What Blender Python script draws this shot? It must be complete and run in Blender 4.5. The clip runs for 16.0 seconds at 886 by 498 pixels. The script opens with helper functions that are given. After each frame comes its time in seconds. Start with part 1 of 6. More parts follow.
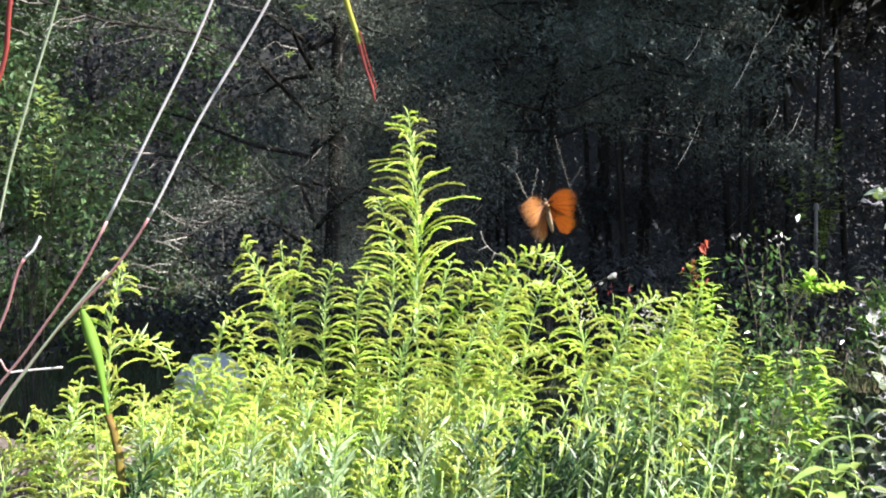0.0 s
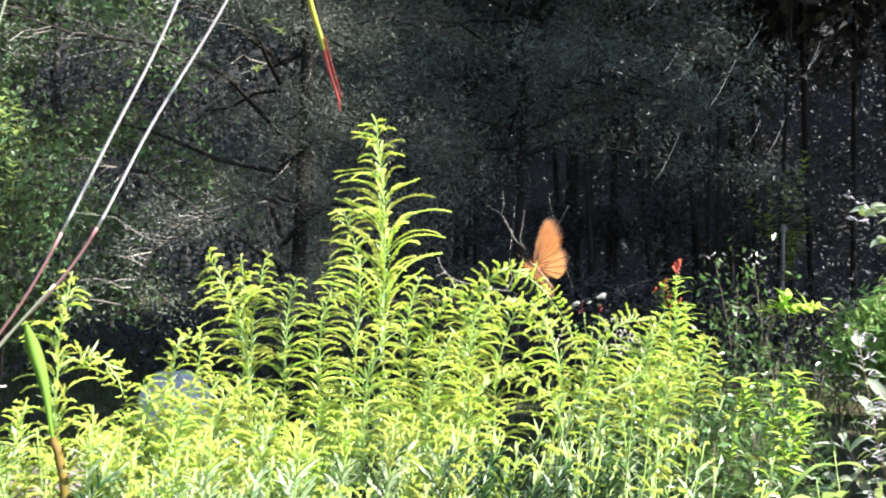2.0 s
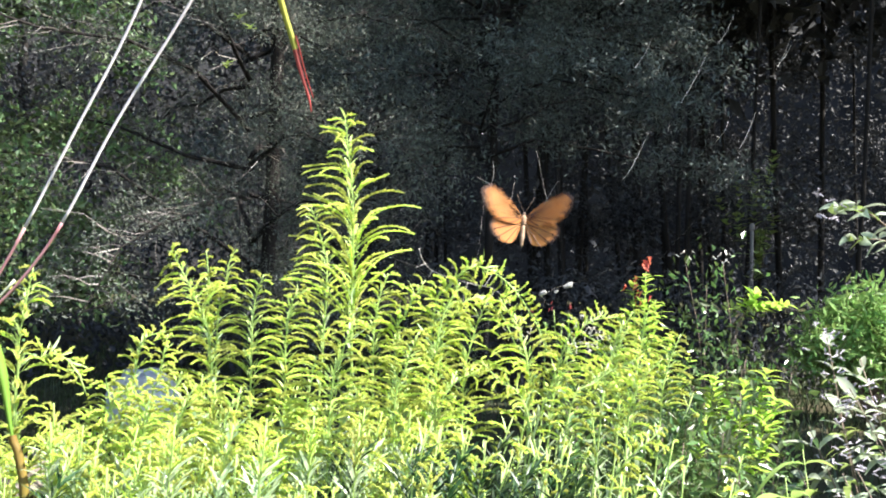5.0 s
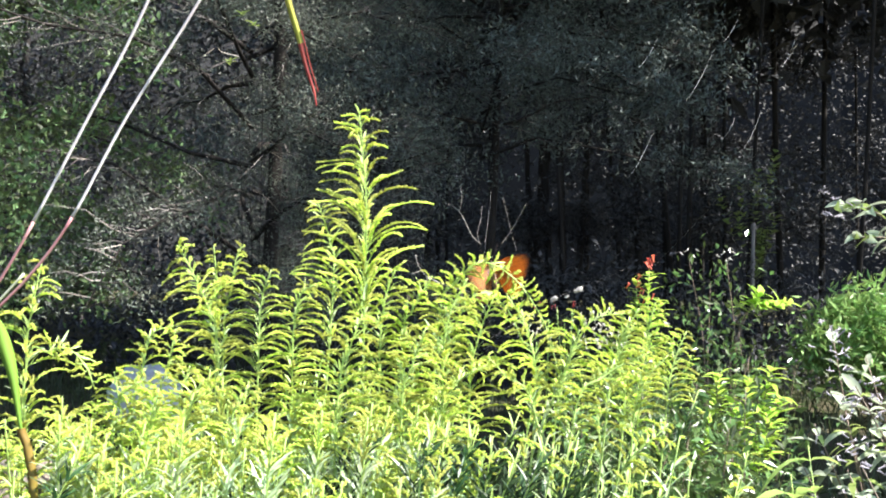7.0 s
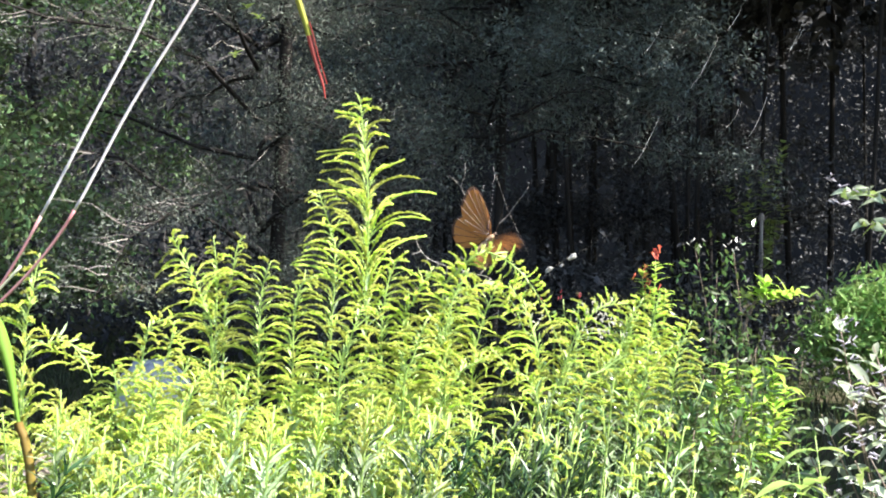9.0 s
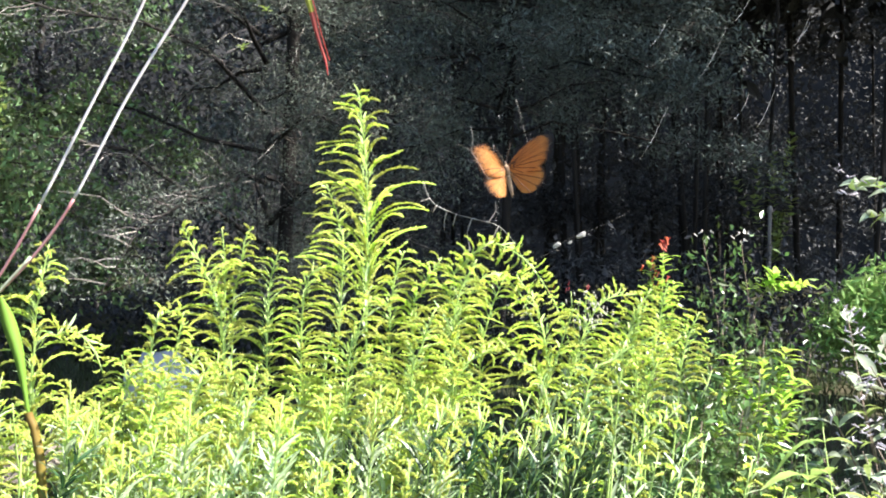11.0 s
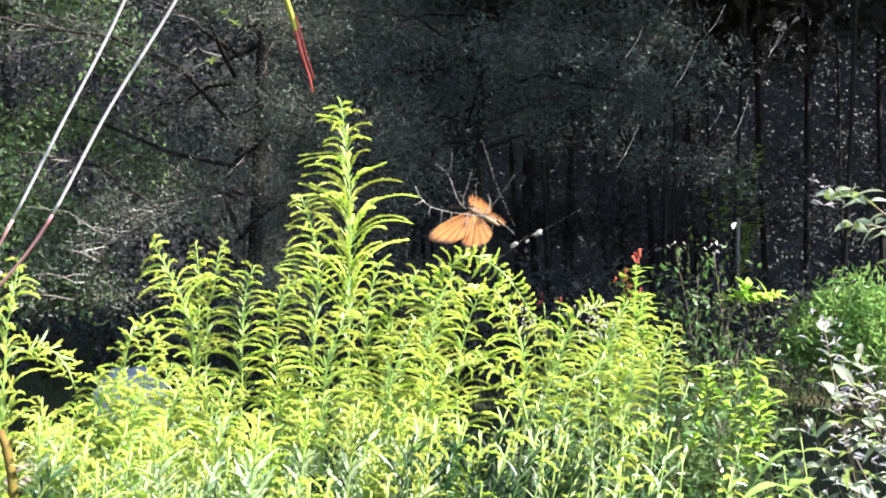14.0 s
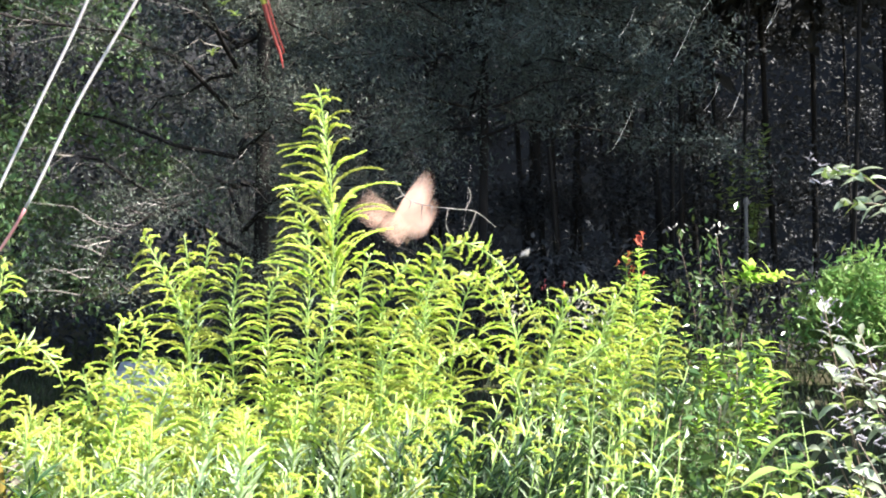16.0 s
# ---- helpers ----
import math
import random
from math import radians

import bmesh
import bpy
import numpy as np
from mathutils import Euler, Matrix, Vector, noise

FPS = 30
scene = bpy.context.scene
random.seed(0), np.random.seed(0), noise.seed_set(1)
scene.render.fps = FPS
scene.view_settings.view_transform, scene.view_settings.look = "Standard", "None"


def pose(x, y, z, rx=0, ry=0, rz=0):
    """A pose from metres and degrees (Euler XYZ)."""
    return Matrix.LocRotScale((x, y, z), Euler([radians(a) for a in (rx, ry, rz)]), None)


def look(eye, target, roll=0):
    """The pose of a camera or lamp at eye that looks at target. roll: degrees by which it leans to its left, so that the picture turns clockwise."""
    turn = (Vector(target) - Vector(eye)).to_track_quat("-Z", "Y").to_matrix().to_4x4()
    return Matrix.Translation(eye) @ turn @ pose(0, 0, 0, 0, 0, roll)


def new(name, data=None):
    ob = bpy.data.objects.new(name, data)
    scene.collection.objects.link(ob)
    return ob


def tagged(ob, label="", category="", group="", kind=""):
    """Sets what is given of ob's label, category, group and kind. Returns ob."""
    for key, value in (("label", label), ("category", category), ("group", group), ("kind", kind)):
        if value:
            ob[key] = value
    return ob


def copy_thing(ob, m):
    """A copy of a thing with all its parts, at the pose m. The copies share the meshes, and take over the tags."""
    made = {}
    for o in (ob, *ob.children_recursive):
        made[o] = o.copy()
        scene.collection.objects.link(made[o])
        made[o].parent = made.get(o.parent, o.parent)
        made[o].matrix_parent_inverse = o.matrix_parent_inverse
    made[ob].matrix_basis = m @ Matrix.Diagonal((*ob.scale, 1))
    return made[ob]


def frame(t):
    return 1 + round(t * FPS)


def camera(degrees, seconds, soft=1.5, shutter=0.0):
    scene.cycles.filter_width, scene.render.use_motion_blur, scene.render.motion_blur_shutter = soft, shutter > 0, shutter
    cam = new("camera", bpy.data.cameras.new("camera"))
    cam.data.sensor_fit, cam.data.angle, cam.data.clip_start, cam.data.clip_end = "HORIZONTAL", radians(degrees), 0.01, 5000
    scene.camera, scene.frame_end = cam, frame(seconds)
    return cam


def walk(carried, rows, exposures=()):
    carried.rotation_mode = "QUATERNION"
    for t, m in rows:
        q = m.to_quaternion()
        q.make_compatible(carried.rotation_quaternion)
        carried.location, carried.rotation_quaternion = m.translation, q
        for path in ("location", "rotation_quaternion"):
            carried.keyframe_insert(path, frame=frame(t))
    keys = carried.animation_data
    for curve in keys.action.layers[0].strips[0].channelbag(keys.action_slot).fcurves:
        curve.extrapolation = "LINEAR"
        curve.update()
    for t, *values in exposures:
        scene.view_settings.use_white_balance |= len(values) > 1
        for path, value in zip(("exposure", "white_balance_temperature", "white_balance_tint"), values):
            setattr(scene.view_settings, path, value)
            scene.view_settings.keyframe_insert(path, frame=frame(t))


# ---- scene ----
cam = camera(38.4, 16.0, soft=1.9, shutter=0.9)
PATH = [
    (0, 0.0000, 0.0000, 1.0500, 90.000, -0.000, 0.000),
    (0.5, -0.0033, 0.0164, 1.0490, 90.303, -0.298, 0.131),
    (1, -0.0030, 0.0284, 1.0486, 90.536, -0.623, -0.114),
    (1.5, -0.0032, 0.0442, 1.0469, 90.738, -0.597, -0.738),
    (2, -0.0004, 0.0503, 1.0477, 90.824, -0.483, -1.434),
    (2.5, 0.0002, 0.0540, 1.0479, 90.946, -0.268, -2.055),
    (3, 0.0009, 0.0559, 1.0471, 91.039, -0.132, -2.428),
    (3.5, 0.0017, 0.0589, 1.0470, 90.937, -0.181, -2.599),
    (4, 0.0026, 0.0605, 1.0468, 90.763, -0.376, -2.659),
    (6.5, -0.0020, 0.0586, 1.0457, 90.722, -0.818, -2.810),
    (7, -0.0032, 0.0577, 1.0447, 90.660, -0.894, -2.728),
    (7.5, -0.0014, 0.0607, 1.0443, 90.570, -0.993, -2.673),
    (8, 0.0005, 0.0637, 1.0447, 90.513, -0.863, -2.595),
    (8.5, -0.0002, 0.0620, 1.0442, 90.462, -0.795, -2.495),
    (9, 0.0022, 0.0683, 1.0428, 90.325, -0.587, -2.370),
    (9.5, 0.0039, 0.0710, 1.0411, 90.120, -0.550, -2.160),
    (10, 0.0061, 0.0698, 1.0410, 89.961, -0.545, -1.979),
    (12.5, -0.0048, 0.0641, 1.0427, 90.402, -0.575, -2.461),
    (13, -0.0041, 0.0694, 1.0415, 90.611, -0.410, -2.922),
    (13.5, -0.0051, 0.0691, 1.0409, 90.582, -0.300, -3.197),
    (14, -0.0027, 0.0729, 1.0405, 90.616, -0.206, -3.374),
    (14.5, -0.0018, 0.0758, 1.0392, 90.460, 0.070, -3.447),
    (15, -0.0041, 0.0839, 1.0375, 90.117, 0.260, -3.393),
    (15.5, -0.0015, 0.0881, 1.0399, 90.016, 0.855, -3.355),
    (16, 0.0115, 0.0875, 1.0417, 90.011, 1.060, -2.968),
]
walk(cam, [(t, pose(x, y, z, rx, ry, rz)) for t, x, y, z, rx, ry, rz in PATH], exposures=[(0.0, 2.01), (0.5, 2.12), (1.0, 2.26), (16.0, 2.27)])

# ---- light ----
SUN_HEIGHT, SUN_WAY = 54.0, 108.0          # degrees above the ground; degrees from straight ahead towards the right
world = bpy.data.worlds.new("sky")
scene.world = world
world.use_nodes = True
sky = world.node_tree.nodes.new("ShaderNodeTexSky")
sky.sky_type, sky.sun_disc = "NISHITA", False
sky.sun_elevation, sky.sun_rotation = radians(SUN_HEIGHT), radians(SUN_WAY)
world.node_tree.links.new(sky.outputs[0], world.node_tree.nodes["Background"].inputs[0])
world.node_tree.nodes["Background"].inputs[1].default_value = 0.085
sun = new("sun", bpy.data.lights.new("sun", "SUN"))
sun.data.energy, sun.data.angle, sun.data.color = 5.0, radians(0.5), (1.0, 0.96, 0.90)
away = Vector((math.sin(radians(SUN_WAY)) * math.cos(radians(SUN_HEIGHT)), math.cos(radians(SUN_WAY)) * math.cos(radians(SUN_HEIGHT)), math.sin(radians(SUN_HEIGHT))))
sun.matrix_world = look(away * 30, (0, 0, 0))


# ---- materials ----
def surface(name, a, b, rough=0.6, scale=40.0, through_light=0.0, bump=0.0, vary="none", spread=0.3, gloss=0.5, stretch=(1, 1, 1), light_colour=None):
    """A procedural surface: two colours mixed by two scales of noise, a shift per piece, relief, and light let through thin leaves."""
    m = bpy.data.materials.new(name)
    m.use_nodes = True
    n, link = m.node_tree.nodes, m.node_tree.links.new
    shader, out = n["Principled BSDF"], n["Material Output"]
    where, mapping = n.new("ShaderNodeTexCoord"), n.new("ShaderNodeMapping")
    mapping.inputs["Scale"].default_value = stretch
    link(where.outputs["Object"], mapping.inputs[0])
    fine, coarse = n.new("ShaderNodeTexNoise"), n.new("ShaderNodeTexNoise")
    fine.inputs["Scale"].default_value, coarse.inputs["Scale"].default_value = scale, scale / 7
    fine.inputs["Detail"].default_value = 5
    for tex in (fine, coarse):
        link(mapping.outputs[0], tex.inputs["Vector"])
    total = n.new("ShaderNodeMath")
    total.operation = "ADD"
    link(fine.outputs[0], total.inputs[0])
    link(coarse.outputs[0], total.inputs[1])
    span = n.new("ShaderNodeMapRange")
    span.inputs["From Min"].default_value, span.inputs["From Max"].default_value = 0.72, 1.28
    link(total.outputs[0], span.inputs["Value"])
    mix = n.new("ShaderNodeMix")
    mix.data_type = "RGBA"
    mix.inputs[6].default_value, mix.inputs[7].default_value = (*a, 1), (*b, 1)
    link(span.outputs[0], mix.inputs[0])
    colour = mix.outputs[2]
    if vary != "none":
        source = n.new("ShaderNodeObjectInfo") if vary == "object" else n.new("ShaderNodeNewGeometry")
        value = source.outputs["Random"] if vary == "object" else source.outputs["Random Per Island"]
        shift = n.new("ShaderNodeMapRange")
        shift.inputs["To Min"].default_value, shift.inputs["To Max"].default_value = 1 - spread, 1 + spread
        link(value, shift.inputs["Value"])
        hue = n.new("ShaderNodeMapRange")
        hue.inputs["To Min"].default_value, hue.inputs["To Max"].default_value = 0.5 - spread * 0.06, 0.5 + spread * 0.06
        link(value, hue.inputs["Value"])
        hsv = n.new("ShaderNodeHueSaturation")
        link(shift.outputs[0], hsv.inputs["Value"])
        link(hue.outputs[0], hsv.inputs["Hue"])
        link(colour, hsv.inputs["Color"])
        colour = hsv.outputs[0]
    link(colour, shader.inputs["Base Color"])
    shader.inputs["Roughness"].default_value = rough
    shader.inputs["Specular IOR Level"].default_value = gloss
    if bump:
        relief = n.new("ShaderNodeBump")
        relief.inputs["Strength"].default_value, relief.inputs["Distance"].default_value = bump, 0.01
        link(fine.outputs[0], relief.inputs["Height"])
        link(relief.outputs[0], shader.inputs["Normal"])
    if through_light:
        thin, blend = n.new("ShaderNodeBsdfTranslucent"), n.new("ShaderNodeMixShader")
        if light_colour:
            thin.inputs[0].default_value = (*light_colour, 1)
        else:
            link(colour, thin.inputs[0])
        blend.inputs[0].default_value = through_light
        link(shader.outputs[0], blend.inputs[1])
        link(thin.outputs[0], blend.inputs[2])
        link(blend.outputs[0], out.inputs[0])
    return m


BUD = surface("goldenrod_bud", (0.60, 0.655, 0.17), (0.79, 0.81, 0.33), 0.42, 200, 0.72, vary="object", spread=0.2)
BUD_GREEN = surface("goldenrod_bud_green", (0.50, 0.61, 0.14), (0.66, 0.73, 0.26), 0.42, 200, 0.70, vary="object", spread=0.25)
ROD_STEM = surface("goldenrod_stem", (0.38, 0.53, 0.14), (0.52, 0.65, 0.24), 0.5, 120, 0.3, stretch=(1, 1, 0.1))
# one leaf in two tones: shade darkened into the first, light into the second
SHADED_ROD_LEAF = surface("goldenrod_shaded_leaf", (0.016, 0.042, 0.015), (0.040, 0.078, 0.030), 0.4, 90, 0.35, vary="object", spread=0.45, gloss=0.35)
LIT_ROD_LEAF = surface("goldenrod_lit_leaf", (0.335, 0.445, 0.215), (0.50, 0.605, 0.40), 0.3, 90, 0.5, vary="object", spread=0.3, gloss=0.8)
NEEDLE = surface("cedar_needle", (0.060, 0.072, 0.052), (0.135, 0.145, 0.112), 0.5, 3, 0.25, vary="island", spread=0.8, gloss=0.5)
# needles of the second cedar, toned apart to put its shade into the colour
BACK_CEDAR_NEEDLE = surface("back_cedar_needle", (0.062, 0.080, 0.067), (0.115, 0.135, 0.117), 0.5, 3, 0.3, vary="island", spread=0.6, gloss=0.4)
# almost black: the shade on the trunk is put into the bark colour
SHADED_BARK = surface("shaded_cedar_bark", (0.008, 0.0065, 0.006), (0.022, 0.018, 0.016), 0.9, 30, bump=0.6, stretch=(1, 1, 0.15), gloss=0.2)
DEAD_TWIG = surface("dead_twig", (0.048, 0.037, 0.033), (0.15, 0.12, 0.106), 0.5, 60, vary="island", spread=0.65)
# lightened leaf colour, in place of sunlight reaching the young tree
SUNLIT_BROAD_LEAF = surface("sunlit_broad_leaf", (0.090, 0.145, 0.055), (0.165, 0.235, 0.095), 0.45, 3, 0.4, vary="island", spread=0.65)
# leaf green dulled to dark blue-grey: shade and haze are in the colour
SHADED_WOOD_LEAF = surface("shaded_woodland_leaf", (0.022, 0.024, 0.026), (0.048, 0.049, 0.053), 0.62, 1.0, 0.2, vary="island", spread=0.7, gloss=0.4)
# woodland bark, likewise darkened in place of shade
SHADED_TRUNK = surface("shaded_woodland_bark", (0.010, 0.009, 0.0085), (0.028, 0.024, 0.022), 0.95, 14, bump=0.5, stretch=(1, 1, 0.12), gloss=0.2)
# colour of the backdrop sheet: the woods' shade and haze are put into it
DISTANT_SHADE = surface("distant_shade", (0.012, 0.012, 0.014), (0.028, 0.029, 0.033), 0.9, 1.2)
SOIL = surface("ground_soil", (0.030, 0.038, 0.016), (0.060, 0.050, 0.032), 1.0, 3.0, bump=0.6, gloss=0.1)
# blade colour kept dark to stand for the lawn's shade
SHADED_GRASS = surface("shaded_grass_blade", (0.030, 0.052, 0.016), (0.062, 0.076, 0.028), 0.5, 6, 0.35, vary="island", spread=0.4)
REED = surface("reed_stalk", (0.33, 0.23, 0.22), (0.28, 0.105, 0.115), 0.3, 9, bump=0.1)
# pale upper stalk, whitened further to paint in the sun's highlight
REED_PALE = surface("pale_reed_stalk", (0.66, 0.63, 0.62), (0.42, 0.37, 0.37), 0.25, 12, bump=0.1)
REED_GREEN = surface("green_reed_stalk", (0.22, 0.27, 0.17), (0.38, 0.38, 0.28), 0.35, 9)
BLADE_GREEN = surface("reed_blade_green", (0.12, 0.26, 0.03), (0.23, 0.38, 0.05), 0.4, 40, 0.4, stretch=(1, 1, 0.1))
BLADE_RUST = surface("reed_blade_rust", (0.21, 0.12, 0.025), (0.26, 0.25, 0.05), 0.5, 30, 0.35, stretch=(1, 1, 0.4))
BLADE_RED = surface("reed_blade_red", (0.42, 0.055, 0.05), (0.52, 0.13, 0.09), 0.45, 60, 0.45, stretch=(1, 1, 0.1))
BLADE_YELLOW = surface("reed_blade_yellow", (0.55, 0.42, 0.05), (0.42, 0.48, 0.08), 0.45, 60, 0.45, stretch=(1, 1, 0.1))
SHRUB_LEAF = surface("shrub_leaf", (0.050, 0.092, 0.024), (0.105, 0.165, 0.05), 0.3, 60, 0.35, vary="object", spread=0.45, gloss=0.6)
SHRUB_MASS = surface("shrub_leaf_mass", (0.050, 0.092, 0.024), (0.105, 0.165, 0.05), 0.3, 30, 0.35, vary="island", spread=0.5, gloss=0.6)
YOUNG_LEAF = surface("young_leaf", (0.28, 0.46, 0.06), (0.46, 0.60, 0.12), 0.35, 60, 0.5, vary="object", spread=0.25)
BUSH_LEAF = surface("bush_leaf", (0.17, 0.30, 0.075), (0.32, 0.46, 0.15), 0.45, 12, 0.45, vary="island", spread=0.4, gloss=0.35)
GREY_LEAF = surface("felted_leaf", (0.25, 0.31, 0.19), (0.43, 0.47, 0.37), 0.8, 80, 0.35, vary="object", spread=0.35, gloss=0.2)
OLIVE_LEAF = surface("olive_leaf", (0.21, 0.31, 0.07), (0.33, 0.40, 0.13), 0.45, 60, 0.45, vary="object", spread=0.25)
WOODY = surface("shrub_stem", (0.10, 0.07, 0.05), (0.19, 0.14, 0.105), 0.7, 60, bump=0.3)
DRY_FLOWER = surface("dry_flower", (0.28, 0.25, 0.29), (0.46, 0.42, 0.47), 0.8, 90, 0.2, vary="object", spread=0.3)
# red petal darkened: the shade behind the goldenrod is in the colour
SHADED_PETAL = surface("shaded_red_petal", (0.30, 0.03, 0.04), (0.42, 0.08, 0.08), 0.6, 90, 0.3)
RED_PETAL = surface("red_petal", (0.62, 0.09, 0.06), (0.76, 0.25, 0.18), 0.5, 90, 0.4, vary="object", spread=0.25)
WHITE_PETAL = surface("white_petal", (0.54, 0.50, 0.45), (0.68, 0.64, 0.60), 0.6, 90, 0.3)
STONE = surface("wall_stone", (0.045, 0.034, 0.028), (0.15, 0.12, 0.10), 0.9, 60, bump=1.0, vary="object", spread=0.25)
BOULDER = surface("boulder_stone", (0.42, 0.45, 0.50), (0.52, 0.55, 0.60), 0.7, 5, bump=0.1)
POST_WOOD = surface("post_wood", (0.13, 0.115, 0.105), (0.25, 0.225, 0.205), 0.8, 30, bump=0.5, stretch=(1, 1, 0.08))
SILK = surface("web_silk", (0.62, 0.60, 0.56), (0.80, 0.78, 0.74), 0.35, 200, 0.3)
PACKET_SILK = surface("wrapped_silk", (0.26, 0.25, 0.24), (0.48, 0.46, 0.44), 0.6, 300, 0.3)
SILK_OLD = surface("torn_web_silk", (0.17, 0.15, 0.135), (0.34, 0.31, 0.28), 0.6, 150, 0.2)
WING_TOP = surface("wing_upper", (0.36, 0.13, 0.03), (0.49, 0.24, 0.08), 0.55, 90, 0.4, light_colour=(0.72, 0.33, 0.085), gloss=0.3)
WING_UNDER = surface("wing_under", (0.43, 0.27, 0.20), (0.57, 0.41, 0.335), 0.55, 160, 0.35, light_colour=(0.70, 0.32, 0.08), gloss=0.3)
WING_EDGE = surface("wing_edge", (0.035, 0.018, 0.010), (0.10, 0.04, 0.02), 0.6, 120, 0.2)
BODY_FUR = surface("butterfly_body", (0.16, 0.085, 0.04), (0.30, 0.20, 0.13), 0.8, 220, bump=0.3)
DARK_FUR = surface("butterfly_head", (0.05, 0.03, 0.02), (0.12, 0.07, 0.04), 0.7, 220)


# ---- shapes ----
class Shape:
    """Collects vertices and faces of one mesh."""

    def __init__(self):
        self.verts, self.faces, self.slots = [], [], []

    def add(self, verts, faces, slot=0):
        k = len(self.verts)
        self.verts += [tuple(v) for v in verts]
        self.faces += [tuple(i + k for i in f) for f in faces]
        self.slots += [slot] * len(faces)

    def tube(self, points, radii, sides=5, slot=0):
        points = [Vector(p) for p in points]
        rings, last = [], None
        for i, p in enumerate(points):
            d = (points[min(i + 1, len(points) - 1)] - points[max(i - 1, 0)]).normalized()
            if last is None:
                side = d.orthogonal().normalized()
            else:
                side = (last - d * last.dot(d)).normalized()
            last, up, r = side, d.cross(side), float(radii[i])
            rings += [p + r * (math.cos(a) * side + math.sin(a) * up) for a in (2 * math.pi * j / sides for j in range(sides))]
        n = len(points)
        faces = [(i * sides + j, i * sides + (j + 1) % sides, (i + 1) * sides + (j + 1) % sides, (i + 1) * sides + j) for i in range(n - 1) for j in range(sides)]
        faces += [tuple(range(sides))[::-1], tuple((n - 1) * sides + j for j in range(sides))]
        self.add(rings, faces, slot)

    def blade(self, base, along, up, length, width, droop=0.3, fold=0.25, steps=5, widest=0.4, slot=0):
        """A leaf: a folded, drooping strip, pointed at both ends."""
        base, along = Vector(base), Vector(along).normalized()
        up = Vector(up)
        side = along.cross(up).normalized()
        up = side.cross(along).normalized()
        verts, faces = [], []
        for i in range(steps + 1):
            u = i / steps
            w = width / 2 * (math.sin(math.pi * u ** (math.log(0.5) / math.log(widest))) ** 0.8 if 0 < u < 1 else 0.04)
            p = base + along * (length * (u - 0.25 * abs(droop) * u * u)) - up * (droop * length * u * u)
            verts += [p - side * w + up * w * fold, p, p + side * w + up * w * fold]
        for i in range(steps):
            a = 3 * i
            faces += [(a, a + 1, a + 4, a + 3), (a + 1, a + 2, a + 5, a + 4)]
        self.add(verts, faces, slot)

    def bud(self, p, d, length, r, slot=0):
        """A small six-cornered bud."""
        p, d = Vector(p), Vector(d).normalized()
        s = d.orthogonal().normalized()
        t = d.cross(s)
        m = p + d * length * 0.55
        self.add([p, m + s * r, m + t * r, m - s * r, m - t * r, p + d * length], [(0, 2, 1), (0, 3, 2), (0, 4, 3), (0, 1, 4), (5, 1, 2), (5, 2, 3), (5, 3, 4), (5, 4, 1)], slot)

    def mesh(self, name, *materials, smooth=False):
        me = bpy.data.meshes.new(name)
        me.from_pydata(self.verts, [], self.faces)
        for m in materials:
            me.materials.append(m)
        me.polygons.foreach_set("material_index", self.slots)
        if smooth:
            me.polygons.foreach_set("use_smooth", [True] * len(self.faces))
        me.update()
        return me


def part(name, me, parent, label="", m=None):
    """One mesh object under a thing or under a part."""
    ob = new(name, me)
    ob.parent = parent
    if m is not None:
        ob.matrix_basis = m
    return tagged(ob, label)


def thing(name, at, label, category, group="", kind=""):
    ob = new(name)
    ob.location = at
    return tagged(ob, label, category, group, kind)


def smooth_line(points, steps=6):
    """A smooth line through the points."""
    p = [Vector(q) for q in points]
    p = [p[0] * 2 - p[1]] + p + [p[-1] * 2 - p[-2]]
    out = []
    for i in range(1, len(p) - 2):
        for k in range(steps):
            u = k / steps
            a, b, c, d = p[i - 1 : i + 3]
            out.append(0.5 * (2 * b + (c - a) * u + (2 * a - 5 * b + 4 * c - d) * u * u + (3 * b - a - 3 * c + d) * u ** 3))
    return out + [p[-2]]


def frame_of(origin, along, up):
    """The matrix whose x axis runs along, with z as near to up as may be."""
    x = Vector(along).normalized()
    y = Vector(up).cross(x)
    y = y.normalized() if y.length > 1e-4 else x.orthogonal().normalized()
    z = x.cross(y)
    m = Matrix((x, y, z)).transposed().to_4x4()
    m.translation = origin
    return m


def scatter_leaves(rng, centres, spread, count, length, width, up_bias=0.0):
    """Many small folded leaves round the given centres, as arrays for one mesh."""
    c = np.asarray(centres)[rng.integers(0, len(centres), count)]
    p = c + rng.normal(0, 1, (count, 3)) * np.asarray(spread)
    d = rng.normal(0, 1, (count, 3)) + [0, 0, up_bias]
    d /= np.linalg.norm(d, axis=1)[:, None]
    s = np.cross(d, rng.normal(0, 1, (count, 3)))
    s /= np.linalg.norm(s, axis=1)[:, None]
    n = np.cross(d, s)
    size = rng.uniform(0.6, 1.3, (count, 1))
    l, w = length * size, width * size * rng.uniform(0.7, 1.2, (count, 1))
    v = np.stack([p, p + d * l * 0.45 + s * w / 2 + n * w * 0.2, p + d * l, p + d * l * 0.45 - s * w / 2 + n * w * 0.2], 1).reshape(-1, 3)
    return v


def leaf_mesh(name, arrays, material):
    v = np.concatenate(arrays)
    f = (np.arange(len(v) // 4)[:, None] * 4 + np.array([[0, 1, 2, 0, 2, 3]])).reshape(-1, 3)
    me = bpy.data.meshes.new(name)
    me.from_pydata(v.tolist(), [], f.tolist())
    me.materials.append(material)
    return me


